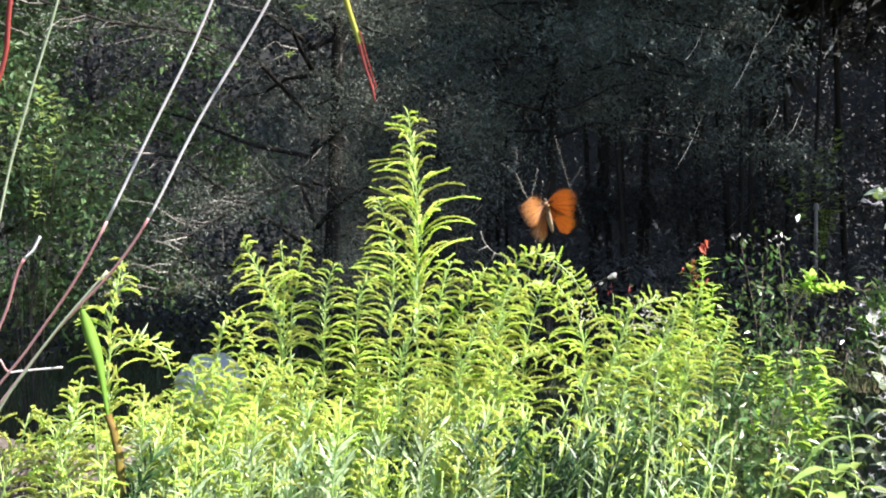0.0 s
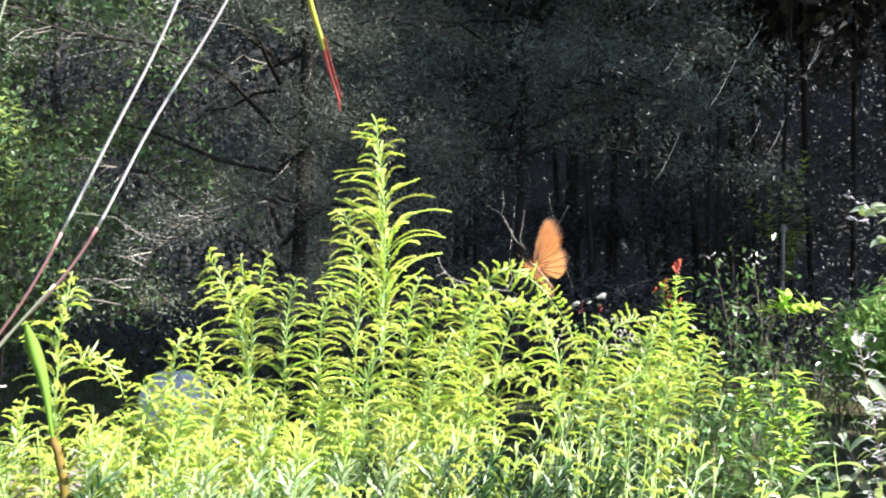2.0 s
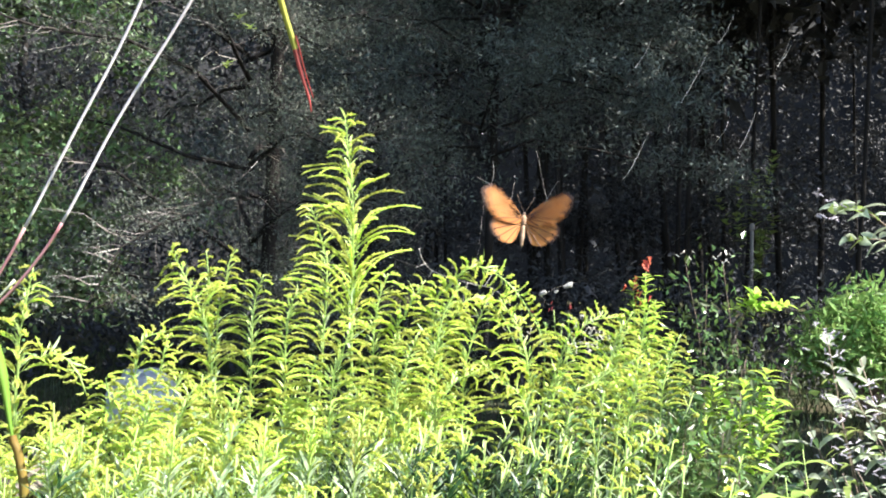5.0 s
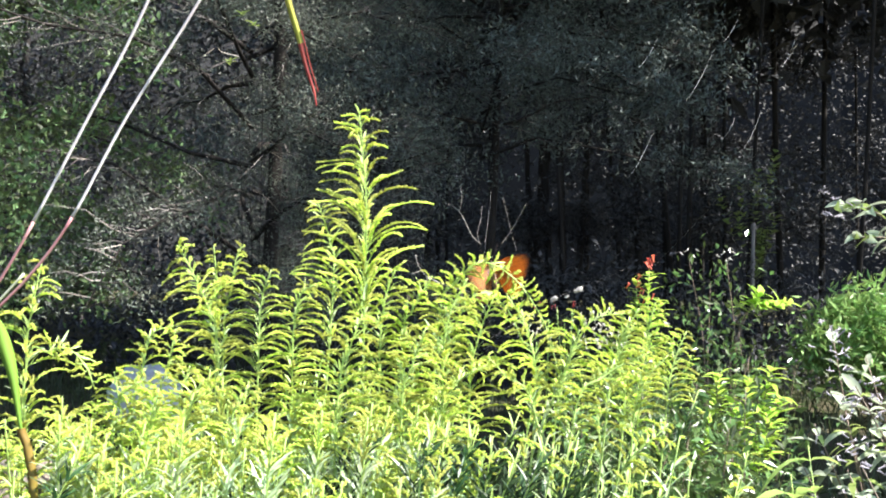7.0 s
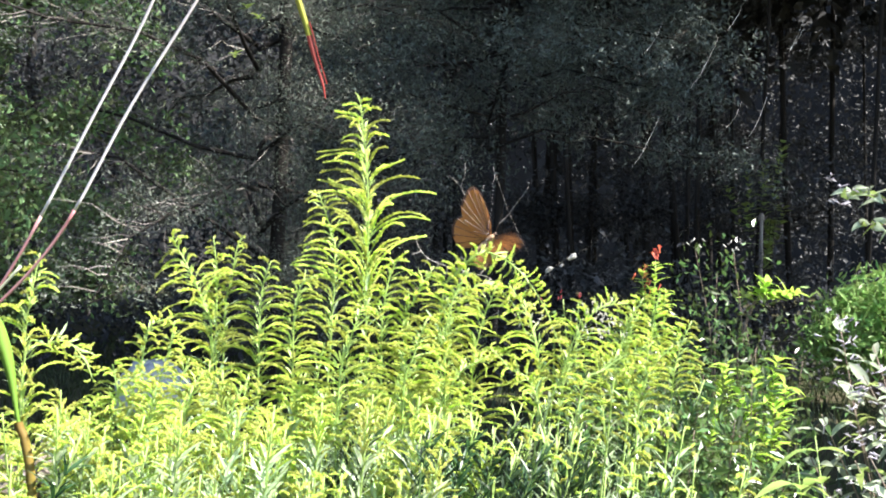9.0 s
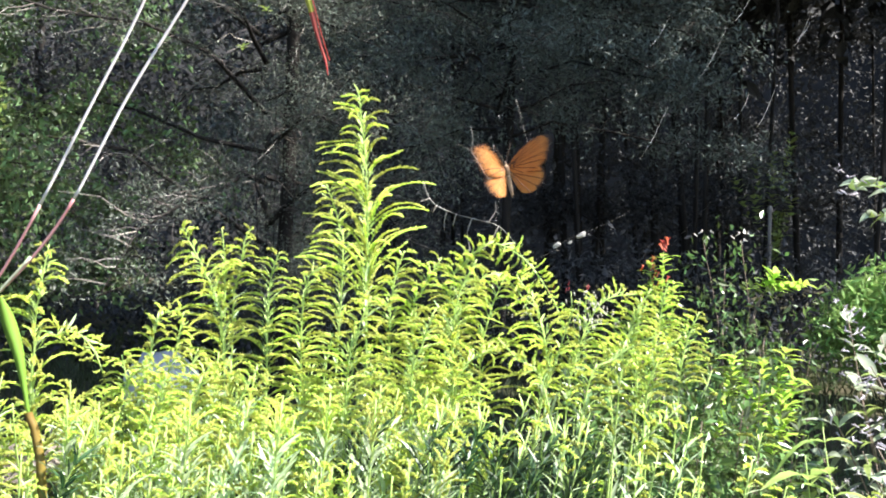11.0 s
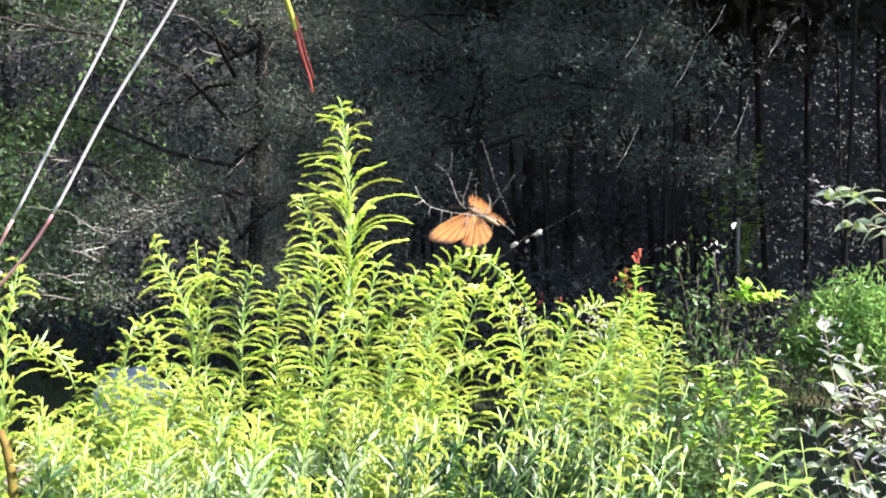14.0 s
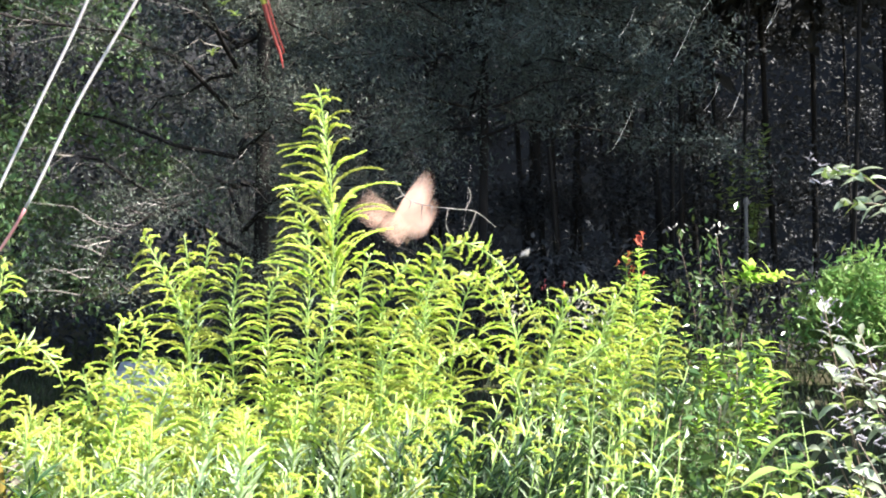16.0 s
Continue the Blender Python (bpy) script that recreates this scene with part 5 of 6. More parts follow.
# ---- what moves ----
FLIGHT = [
    (0, 0.0991, 1.2150, 1.0894, (-0.25, -0.31, 0.92), (0.03, -0.95, -0.31)),
    (0.2, 0.1026, 1.2216, 1.0900, (0.11, 0.53, 0.84), (-0.00, -0.85, 0.53)),
    (0.3, 0.0984, 1.2248, 1.0928, (0.11, -0.11, 0.99), (0.21, -0.97, -0.13)),
    (0.5, 0.1033, 1.2314, 1.1024, (0.31, -0.21, 0.93), (-0.34, -0.94, -0.09)),
    (0.7, 0.0965, 1.2362, 1.0459, (-0.23, -0.34, 0.91), (0.11, -0.94, -0.32)),
    (0.8, 0.1241, 1.2386, 1.0573, (-0.12, -0.35, 0.93), (0.22, -0.92, -0.32)),
    (1, 0.1431, 1.2434, 1.0881, (0.10, -0.31, 0.94), (0.06, -0.94, -0.32)),
    (1.2, 0.0962, 1.2497, 1.0572, (0.11, 0.22, 0.97), (0.11, -0.97, 0.20)),
    (1.3, 0.1379, 1.2529, 1.0805, (0.15, 0.20, 0.97), (0.10, -0.98, 0.19)),
    (1.5, 0.1196, 1.2592, 1.0625, (-0.53, -0.32, 0.79), (0.74, -0.63, 0.24)),
    (1.7, 0.1331, 1.2616, 1.0696, (-0.57, -0.23, 0.79), (0.64, -0.73, 0.25)),
    (1.8, 0.1289, 1.2629, 1.0616, (-0.22, 0.11, 0.97), (0.32, -0.93, 0.17)),
    (2, 0.1187, 1.2653, 1.0468, (-0.69, -0.23, 0.69), (0.62, -0.68, 0.40)),
    (2.2, 0.1258, 1.2668, 1.0736, (-0.46, -0.35, 0.81), (0.43, -0.89, -0.14)),
    (2.267, 0.1205, 1.2673, 1.0987, (-0.16, 0.47, 0.87), (-0.00, -0.88, 0.48)),
    (2.3, 0.1179, 1.2675, 1.1113, (0.11, 0.75, 0.65), (-0.11, -0.64, 0.76)),
    (2.4, 0.1093, 1.2683, 1.0869, (-0.44, 0.36, 0.82), (0.33, -0.79, 0.52)),
    (2.5, 0.1006, 1.2690, 1.0625, (-0.59, -0.32, 0.75), (0.76, -0.53, 0.37)),
    (2.6, 0.1091, 1.2694, 1.0792, (-0.46, 0.45, 0.77), (0.35, -0.70, 0.62)),
    (2.7, 0.1176, 1.2698, 1.0959, (0.11, 0.89, 0.44), (0.00, -0.45, 0.89)),
    (2.767, 0.1049, 1.2700, 1.0780, (-0.53, 0.20, 0.82), (0.51, -0.71, 0.50)),
    (2.8, 0.0985, 1.2701, 1.0691, (-0.55, -0.33, 0.77), (0.78, -0.54, 0.32)),
    (3, 0.1153, 1.2709, 1.0769, (-0.78, -0.39, 0.50), (0.62, -0.59, 0.51)),
    (3.2, 0.1088, 1.2721, 1.0734, (-0.12, -0.58, 0.81), (0.79, -0.55, -0.28)),
    (3.233, 0.1231, 1.2723, 1.0811, (-0.04, -0.73, 0.68), (0.98, 0.12, 0.18)),
    (3.267, 0.1375, 1.2725, 1.0889, (0.16, -0.77, 0.62), (0.48, 0.61, 0.63)),
    (3.3, 0.1518, 1.2727, 1.0967, (0.33, -0.67, 0.67), (-0.34, 0.57, 0.74)),
    (3.5, 0.0945, 1.2739, 1.0821, (0.40, -0.80, -0.45), (0.09, -0.45, 0.89)),
    (3.6, 0.1048, 1.2742, 1.0939, (0.99, 0.16, 0.02), (0.05, -0.42, 0.91)),
    (3.7, 0.1151, 1.2745, 1.1057, (0.11, 0.89, 0.44), (-0.01, -0.45, 0.89)),
    (3.8, 0.0696, 1.2749, 1.0885, (-0.41, 0.41, 0.82), (0.35, -0.76, 0.55)),
    (3.9, 0.0893, 1.2752, 1.1008, (0.33, 0.75, 0.58), (0.11, -0.64, 0.76)),
    (4, 0.1090, 1.2755, 1.1131, (0.90, 0.43, 0.05), (0.11, -0.34, 0.93)),
    (4.1, 0.1098, 1.2754, 1.1000, (0.36, 0.50, 0.79), (-0.02, -0.84, 0.54)),
    (4.2, 0.1105, 1.2753, 1.0868, (-0.31, -0.10, 0.94), (0.33, -0.95, 0.00)),
    (4.6, 0.1223, 1.2750, 1.0739, (-0.21, 0.21, 0.95), (0.12, -0.96, 0.24)),
    (5, 0.1374, 1.2747, 1.0895, (0.10, 0.31, 0.94), (0.10, -0.95, 0.30)),
    (5.4, 0.1081, 1.2744, 1.0654, (-0.35, -0.12, 0.93), (0.45, -0.89, 0.06)),
    (5.8, 0.1347, 1.2741, 1.0791, (-0.11, 0.22, 0.97), (0.22, -0.95, 0.23)),
    (6.1, 0.1099, 1.2739, 1.0691, (-0.41, 0.00, 0.91), (0.39, -0.91, 0.17)),
    (6.3, 0.1137, 1.2738, 1.0774, (-0.53, -0.11, 0.84), (0.55, -0.80, 0.24)),
    (6.5, 0.1074, 1.2736, 1.0670, (-0.22, -0.44, 0.87), (0.11, -0.90, -0.42)),
    (6.7, 0.1341, 1.2732, 1.0666, (0.00, 0.32, 0.95), (0.10, -0.94, 0.31)),
    (6.8, 0.1125, 1.2731, 1.0827, (-0.21, -0.31, 0.93), (0.25, -0.93, -0.26)),
    (7, 0.1020, 1.2727, 1.0395, (-0.22, -0.44, 0.87), (0.19, -0.90, -0.40)),
    (7.2, 0.1350, 1.2739, 1.0465, (0.00, -0.32, 0.95), (0.11, -0.94, -0.31)),
    (7.3, 0.0972, 1.2745, 1.0561, (0.22, -0.11, 0.97), (-0.25, -0.97, -0.05)),
    (7.4, 0.1319, 1.2751, 1.0574, (-0.29, -0.06, 0.96), (0.22, -0.98, 0.01)),
    (7.5, 0.1665, 1.2757, 1.0586, (-0.69, -0.23, 0.69), (0.55, -0.78, 0.29)),
    (7.7, 0.1258, 1.2769, 1.0637, (-0.55, -0.33, 0.77), (0.61, -0.78, 0.10)),
    (7.767, 0.1129, 1.2773, 1.0821, (0.03, 0.07, 1.00), (0.07, -1.00, 0.07)),
    (7.8, 0.1064, 1.2775, 1.0913, (0.40, 0.11, 0.91), (-0.20, -0.96, 0.21)),
    (8, 0.1393, 1.2787, 1.0883, (-0.35, -0.20, 0.91), (0.23, -0.96, -0.12)),
    (8.2, 0.1173, 1.2780, 1.0579, (0.11, -0.22, 0.97), (0.11, -0.97, -0.23)),
    (8.3, 0.1037, 1.2777, 1.1035, (0.00, -0.10, 0.99), (0.32, -0.94, -0.10)),
    (8.5, 0.1220, 1.2770, 1.1167, (0.10, 0.24, 0.97), (0.00, -0.97, 0.24)),
    (8.7, 0.1010, 1.2795, 1.1114, (0.28, 0.56, 0.78), (0.01, -0.82, 0.58)),
    (8.8, 0.0980, 1.2808, 1.0872, (-0.23, 0.34, 0.91), (0.15, -0.91, 0.38)),
    (9, 0.0964, 1.2833, 1.0591, (0.73, -0.11, 0.67), (-0.28, -0.95, 0.14)),
    (9.1, 0.0972, 1.2838, 1.0752, (0.14, 0.19, 0.97), (-0.13, -0.97, 0.21)),
    (9.2, 0.0979, 1.2844, 1.0912, (-0.55, 0.33, 0.77), (-0.06, -0.93, 0.35)),
    (9.3, 0.1108, 1.2849, 1.0629, (-0.64, -0.21, 0.74), (0.61, -0.72, 0.32)),
    (9.4, 0.1305, 1.2855, 1.0984, (0.11, 0.60, 0.80), (0.13, -0.80, 0.58)),
    (9.5, 0.1501, 1.2860, 1.1340, (0.93, 0.36, 0.10), (0.04, -0.37, 0.93)),
    (9.6, 0.1082, 1.2858, 1.1074, (0.73, 0.18, 0.66), (-0.30, -0.78, 0.54)),
    (9.7, 0.0662, 1.2855, 1.0809, (0.34, -0.23, 0.91), (-0.37, -0.92, -0.09)),
    (9.733, 0.0799, 1.2854, 1.0759, (-0.10, -0.20, 0.98), (-0.93, -0.33, -0.16)),
    (9.767, 0.0936, 1.2854, 1.0710, (-0.35, 0.16, 0.92), (-0.81, 0.44, -0.39)),
    (9.8, 0.1072, 1.2853, 1.0661, (-0.23, 0.57, 0.79), (-0.10, 0.79, -0.60)),
    (9.867, 0.1044, 1.2851, 1.0709, (-0.38, 0.52, 0.77), (-0.80, 0.22, -0.55)),
    (9.933, 0.1016, 1.2850, 1.0758, (-0.44, 0.38, 0.81), (-0.79, -0.59, -0.16)),
    (10, 0.0988, 1.2848, 1.0806, (-0.37, 0.26, 0.89), (-0.08, -0.96, 0.25)),
    (10.2, 0.1125, 1.2843, 1.1122, (-0.21, -0.21, 0.95), (0.50, -0.86, -0.08)),
    (10.6, 0.0985, 1.2834, 1.0966, (0.00, 0.32, 0.95), (0.10, -0.94, 0.31)),
    (11, 0.1058, 1.2825, 1.1166, (-0.22, 0.11, 0.97), (0.22, -0.96, 0.16)),
    (11.4, 0.0938, 1.2816, 1.0949, (0.10, 0.31, 0.94), (0.10, -0.95, 0.30)),
    (11.9, 0.1040, 1.2805, 1.1245, (0.00, -0.10, 0.99), (0.10, -0.99, -0.10)),
    (12.3, 0.1200, 1.2796, 1.1523, (0.00, -0.10, 1.00), (0.10, -0.99, -0.10)),
    (12.5, 0.0783, 1.2791, 1.1340, (0.16, 0.10, 0.98), (0.24, -0.97, 0.06)),
    (12.7, 0.1106, 1.2812, 1.0902, (0.11, 0.44, 0.89), (-0.11, -0.88, 0.46)),
    (12.733, 0.1088, 1.2816, 1.1001, (0.41, 0.45, 0.79), (0.69, -0.72, 0.06)),
    (12.767, 0.1071, 1.2819, 1.1100, (0.51, 0.65, 0.57), (0.79, -0.10, -0.60)),
    (12.8, 0.1053, 1.2823, 1.1199, (0.32, 0.85, 0.42), (0.10, 0.41, -0.90)),
    (12.867, 0.0965, 1.2830, 1.1169, (0.58, 0.77, 0.27), (0.68, -0.27, -0.68)),
    (12.933, 0.0877, 1.2837, 1.1138, (0.76, 0.54, 0.35), (0.56, -0.83, 0.05)),
    (13, 0.0790, 1.2844, 1.1108, (0.72, 0.36, 0.60), (-0.15, -0.76, 0.63)),
    (13.067, 0.0856, 1.2844, 1.1074, (0.53, 0.15, 0.84), (-0.83, -0.11, 0.54)),
    (13.133, 0.0923, 1.2843, 1.1040, (0.19, 0.23, 0.95), (-0.76, 0.65, -0.01)),
    (13.2, 0.0990, 1.2843, 1.1006, (0.00, 0.53, 0.85), (0.00, 0.85, -0.53)),
    (13.233, 0.1015, 1.2843, 1.1214, (0.02, 0.28, 0.96), (-0.82, 0.55, -0.14)),
    (13.267, 0.1041, 1.2842, 1.1422, (0.26, 0.14, 0.96), (-0.91, -0.30, 0.29)),
    (13.3, 0.1066, 1.2842, 1.1629, (0.48, 0.24, 0.84), (-0.18, -0.92, 0.36)),
    (13.4, 0.0966, 1.2842, 1.1246, (-0.32, 0.34, 0.89), (-0.17, -0.94, 0.29)),
    (13.5, 0.0866, 1.2841, 1.0863, (-0.91, 0.20, 0.35), (-0.12, -0.96, 0.25)),
    (13.7, 0.1105, 1.2856, 1.1090, (0.00, 0.30, 0.95), (0.00, -0.95, 0.30)),
    (13.8, 0.0919, 1.2864, 1.1345, (0.46, 0.35, 0.81), (0.07, -0.93, 0.36)),
    (13.9, 0.0964, 1.2871, 1.1114, (-0.25, 0.39, 0.89), (-0.04, -0.92, 0.39)),
    (14, 0.1010, 1.2879, 1.0883, (-0.83, 0.31, 0.47), (-0.15, -0.93, 0.34)),
    (14.2, 0.1131, 1.2891, 1.0992, (-0.21, -0.31, 0.93), (0.45, -0.87, -0.19)),
    (14.3, 0.1184, 1.2896, 1.0535, (0.23, 0.57, 0.79), (-0.18, -0.77, 0.61)),
    (14.5, 0.1030, 1.2908, 1.1392, (0.05, 0.43, 0.90), (-0.00, -0.90, 0.43)),
    (14.7, 0.1034, 1.2940, 1.1194, (0.00, -0.22, 0.98), (0.55, -0.82, -0.18)),
    (14.767, 0.1162, 1.2951, 1.1132, (0.19, 0.13, 0.97), (0.96, 0.18, -0.21)),
    (14.8, 0.1227, 1.2957, 1.1101, (0.10, 0.31, 0.94), (0.68, 0.67, -0.30)),
    (15, 0.1011, 1.2989, 1.0809, (-0.15, 0.87, 0.46), (0.11, 0.48, -0.87)),
    (15.1, 0.1209, 1.2997, 1.1143, (0.43, 0.66, 0.62), (0.87, -0.11, -0.48)),
    (15.2, 0.1407, 1.3006, 1.1478, (0.33, 0.11, 0.94), (0.41, -0.91, -0.04)),
    (15.233, 0.1350, 1.3009, 1.1268, (0.38, 0.33, 0.86), (0.91, -0.31, -0.28)),
    (15.267, 0.1292, 1.3011, 1.1057, (0.24, 0.52, 0.82), (0.73, 0.47, -0.50)),
    (15.3, 0.1235, 1.3014, 1.0847, (0.00, 0.53, 0.85), (0.00, 0.85, -0.53)),
    (15.5, 0.1008, 1.3031, 1.1002, (0.32, 0.64, 0.70), (-0.29, 0.77, -0.57)),
    (15.6, 0.0932, 1.3030, 1.1160, (0.48, 0.06, 0.88), (0.16, 0.98, -0.15)),
    (15.7, 0.0855, 1.3029, 1.1317, (0.33, -0.55, 0.77), (0.60, 0.75, 0.28)),
    (15.8, 0.0803, 1.3027, 1.1340, (0.05, 0.43, 0.90), (-0.00, 0.90, -0.43)),
    (16, 0.0310, 1.3025, 1.0701, (-0.54, 0.38, 0.75), (-0.29, 0.76, -0.59)),
]
FLAP_LEFT = [
    (0, 68), (0.05, 93), (0.1, 18), (0.15, 25), (0.2, 35), (0.25, 45), (0.3, 70), (0.35, 95), (0.4, -2), (0.45, -5), (0.5, 25), (0.55, 55), (0.6, 16), (0.65, 30),
    (0.7, 60), (0.75, 40), (0.8, 55), (0.85, 70), (0.9, 59), (0.95, 60), (1, 68), (1.05, 76), (1.1, 69), (1.15, 70), (1.2, 40), (1.25, 23), (1.3, 35), (1.35, 47),
    (1.4, 38), (1.45, 8), (1.5, 38), (1.55, 68), (1.6, 8), (1.65, 70), (1.7, 45), (1.75, 33), (1.8, 45), (1.85, 57), (1.9, 1), (1.95, 12), (2, 40), (2.05, 68),
    (2.1, 26), (2.15, 75), (2.2, 55), (2.25, -2), (2.3, 8), (2.35, 18), (2.4, 66), (2.45, 25), (2.5, 50), (2.55, 75), (2.6, 66), (2.65, -5), (2.7, 5), (2.75, 15),
    (2.8, 45), (2.85, 75), (2.9, 26), (2.95, -5), (3, 15), (3.05, 35), (3.1, 1), (3.15, 0), (3.2, 20), (3.25, 5), (3.3, 25), (3.35, 45), (3.4, 8), (3.45, 58),
    (3.5, 72), (3.55, 86), (3.6, 38), (3.65, -25), (3.7, -15), (3.75, 45), (3.8, 60), (3.85, 75), (3.9, 69), (3.95, -1), (4, 14), (4.05, 29), (4.1, 59), (4.15, 62),
    (4.2, 72), (4.25, 82), (4.3, 31), (4.35, 43), (4.4, 16), (4.45, 57), (4.5, 4), (4.55, 10), (4.6, 40), (4.65, 70), (4.7, -2), (4.75, 65), (4.8, 5), (4.85, 55),
    (4.9, 18), (4.95, 0), (5, 30), (5.05, 60), (5.1, 48), (5.15, 11), (5.2, 61), (5.25, 1), (5.3, 68), (5.35, 15), (5.4, 45), (5.45, 75), (5.5, 62), (5.55, 9),
    (5.6, 50), (5.65, 23), (5.7, 35), (5.75, 5), (5.8, 35), (5.85, 65), (5.9, 7), (5.95, 64), (6, -1), (6.05, 10), (6.1, 40), (6.15, 70), (6.2, 3), (6.25, 20),
    (6.3, 35), (6.35, 50), (6.4, 28), (6.45, 50), (6.5, 70), (6.55, 90), (6.6, 58), (6.65, 20), (6.7, 40), (6.75, 42), (6.8, 62), (6.85, 82), (6.9, 65), (6.95, 38),
    (7, 58), (7.05, 78), (7.1, 40), (7.15, 35), (7.2, 55), (7.25, 10), (7.3, 40), (7.35, 70), (7.4, 0), (7.45, -15), (7.5, 15), (7.55, 45), (7.6, 0), (7.65, 46),
    (7.7, 66), (7.75, 5), (7.8, 30), (7.85, 55), (7.9, 40), (7.95, 15), (8, 30), (8.05, 45), (8.1, 65), (8.15, 44), (8.2, 52), (8.25, 45), (8.3, 55), (8.35, 65),
    (8.4, 58), (8.45, 6), (8.5, 14), (8.55, 22), (8.6, 28), (8.65, 0), (8.7, 20), (8.75, 0), (8.8, 20), (8.85, 40), (8.9, -3), (8.95, -15), (9, 20), (9.05, 55),
    (9.1, 7), (9.15, -15), (9.2, 10), (9.25, 42), (9.3, 50), (9.35, 58), (9.4, 50), (9.45, -15), (9.5, 10), (9.55, 35), (9.6, 68), (9.65, 20), (9.7, 45), (9.75, -35),
    (9.8, -20), (9.85, -5), (9.9, 48), (9.95, -10), (10, 8), (10.05, 26), (10.1, 18), (10.15, 46), (10.2, 66), (10.25, 86), (10.3, -2), (10.35, 69), (10.4, -2), (10.45, 66),
    (10.5, 4), (10.55, 5), (10.6, 35), (10.65, 65), (10.7, 31), (10.75, 27), (10.8, 46), (10.85, 13), (10.9, 59), (10.95, 15), (11, 45), (11.05, 75), (11.1, 69), (11.15, -1),
    (11.2, 63), (11.25, 8), (11.3, 52), (11.35, 0), (11.4, 30), (11.45, 60), (11.5, 22), (11.55, 51), (11.6, 8), (11.65, 63), (11.7, 0), (11.75, 69), (11.8, -3), (11.85, 5),
    (11.9, 35), (11.95, 65), (12, 12), (12.05, 47), (12.1, 26), (12.15, 32), (12.2, 42), (12.25, 15), (12.3, 30), (12.35, 45), (12.4, 66), (12.45, 56), (12.5, 66), (12.55, 76),
    (12.6, 66), (12.65, 0), (12.7, 25), (12.75, -20), (12.8, -10), (12.85, 0), (12.9, 26), (12.95, -7), (13, 25), (13.05, 57), (13.1, 1), (13.15, -55), (13.2, -35), (13.25, 30),
    (13.3, 40), (13.35, 50), (13.4, 8), (13.45, -25), (13.5, 5), (13.55, 35), (13.6, 38), (13.65, -5), (13.7, 5), (13.75, -35), (13.8, -25), (13.85, -15), (13.9, 69), (13.95, -15),
    (14, 15), (14.05, 45), (14.1, 59), (14.15, 42), (14.2, 62), (14.25, -5), (14.3, 15), (14.35, 35), (14.4, 16), (14.45, -68), (14.5, -40), (14.55, -12), (14.6, -2), (14.65, 55),
    (14.7, 70), (14.75, -75), (14.8, -60), (14.85, -45), (14.9, 18), (14.95, -42), (15, -18), (15.05, 6), (15.1, 48), (15.15, 54), (15.2, 62), (15.25, -65), (15.3, -45), (15.35, -25),
    (15.4, 68), (15.45, -82), (15.5, -60), (15.55, -38), (15.6, 50), (15.65, 35), (15.7, 50), (15.75, -40), (15.8, -25), (15.85, -10), (15.9, 7), (15.95, -42), (16, -22),
]
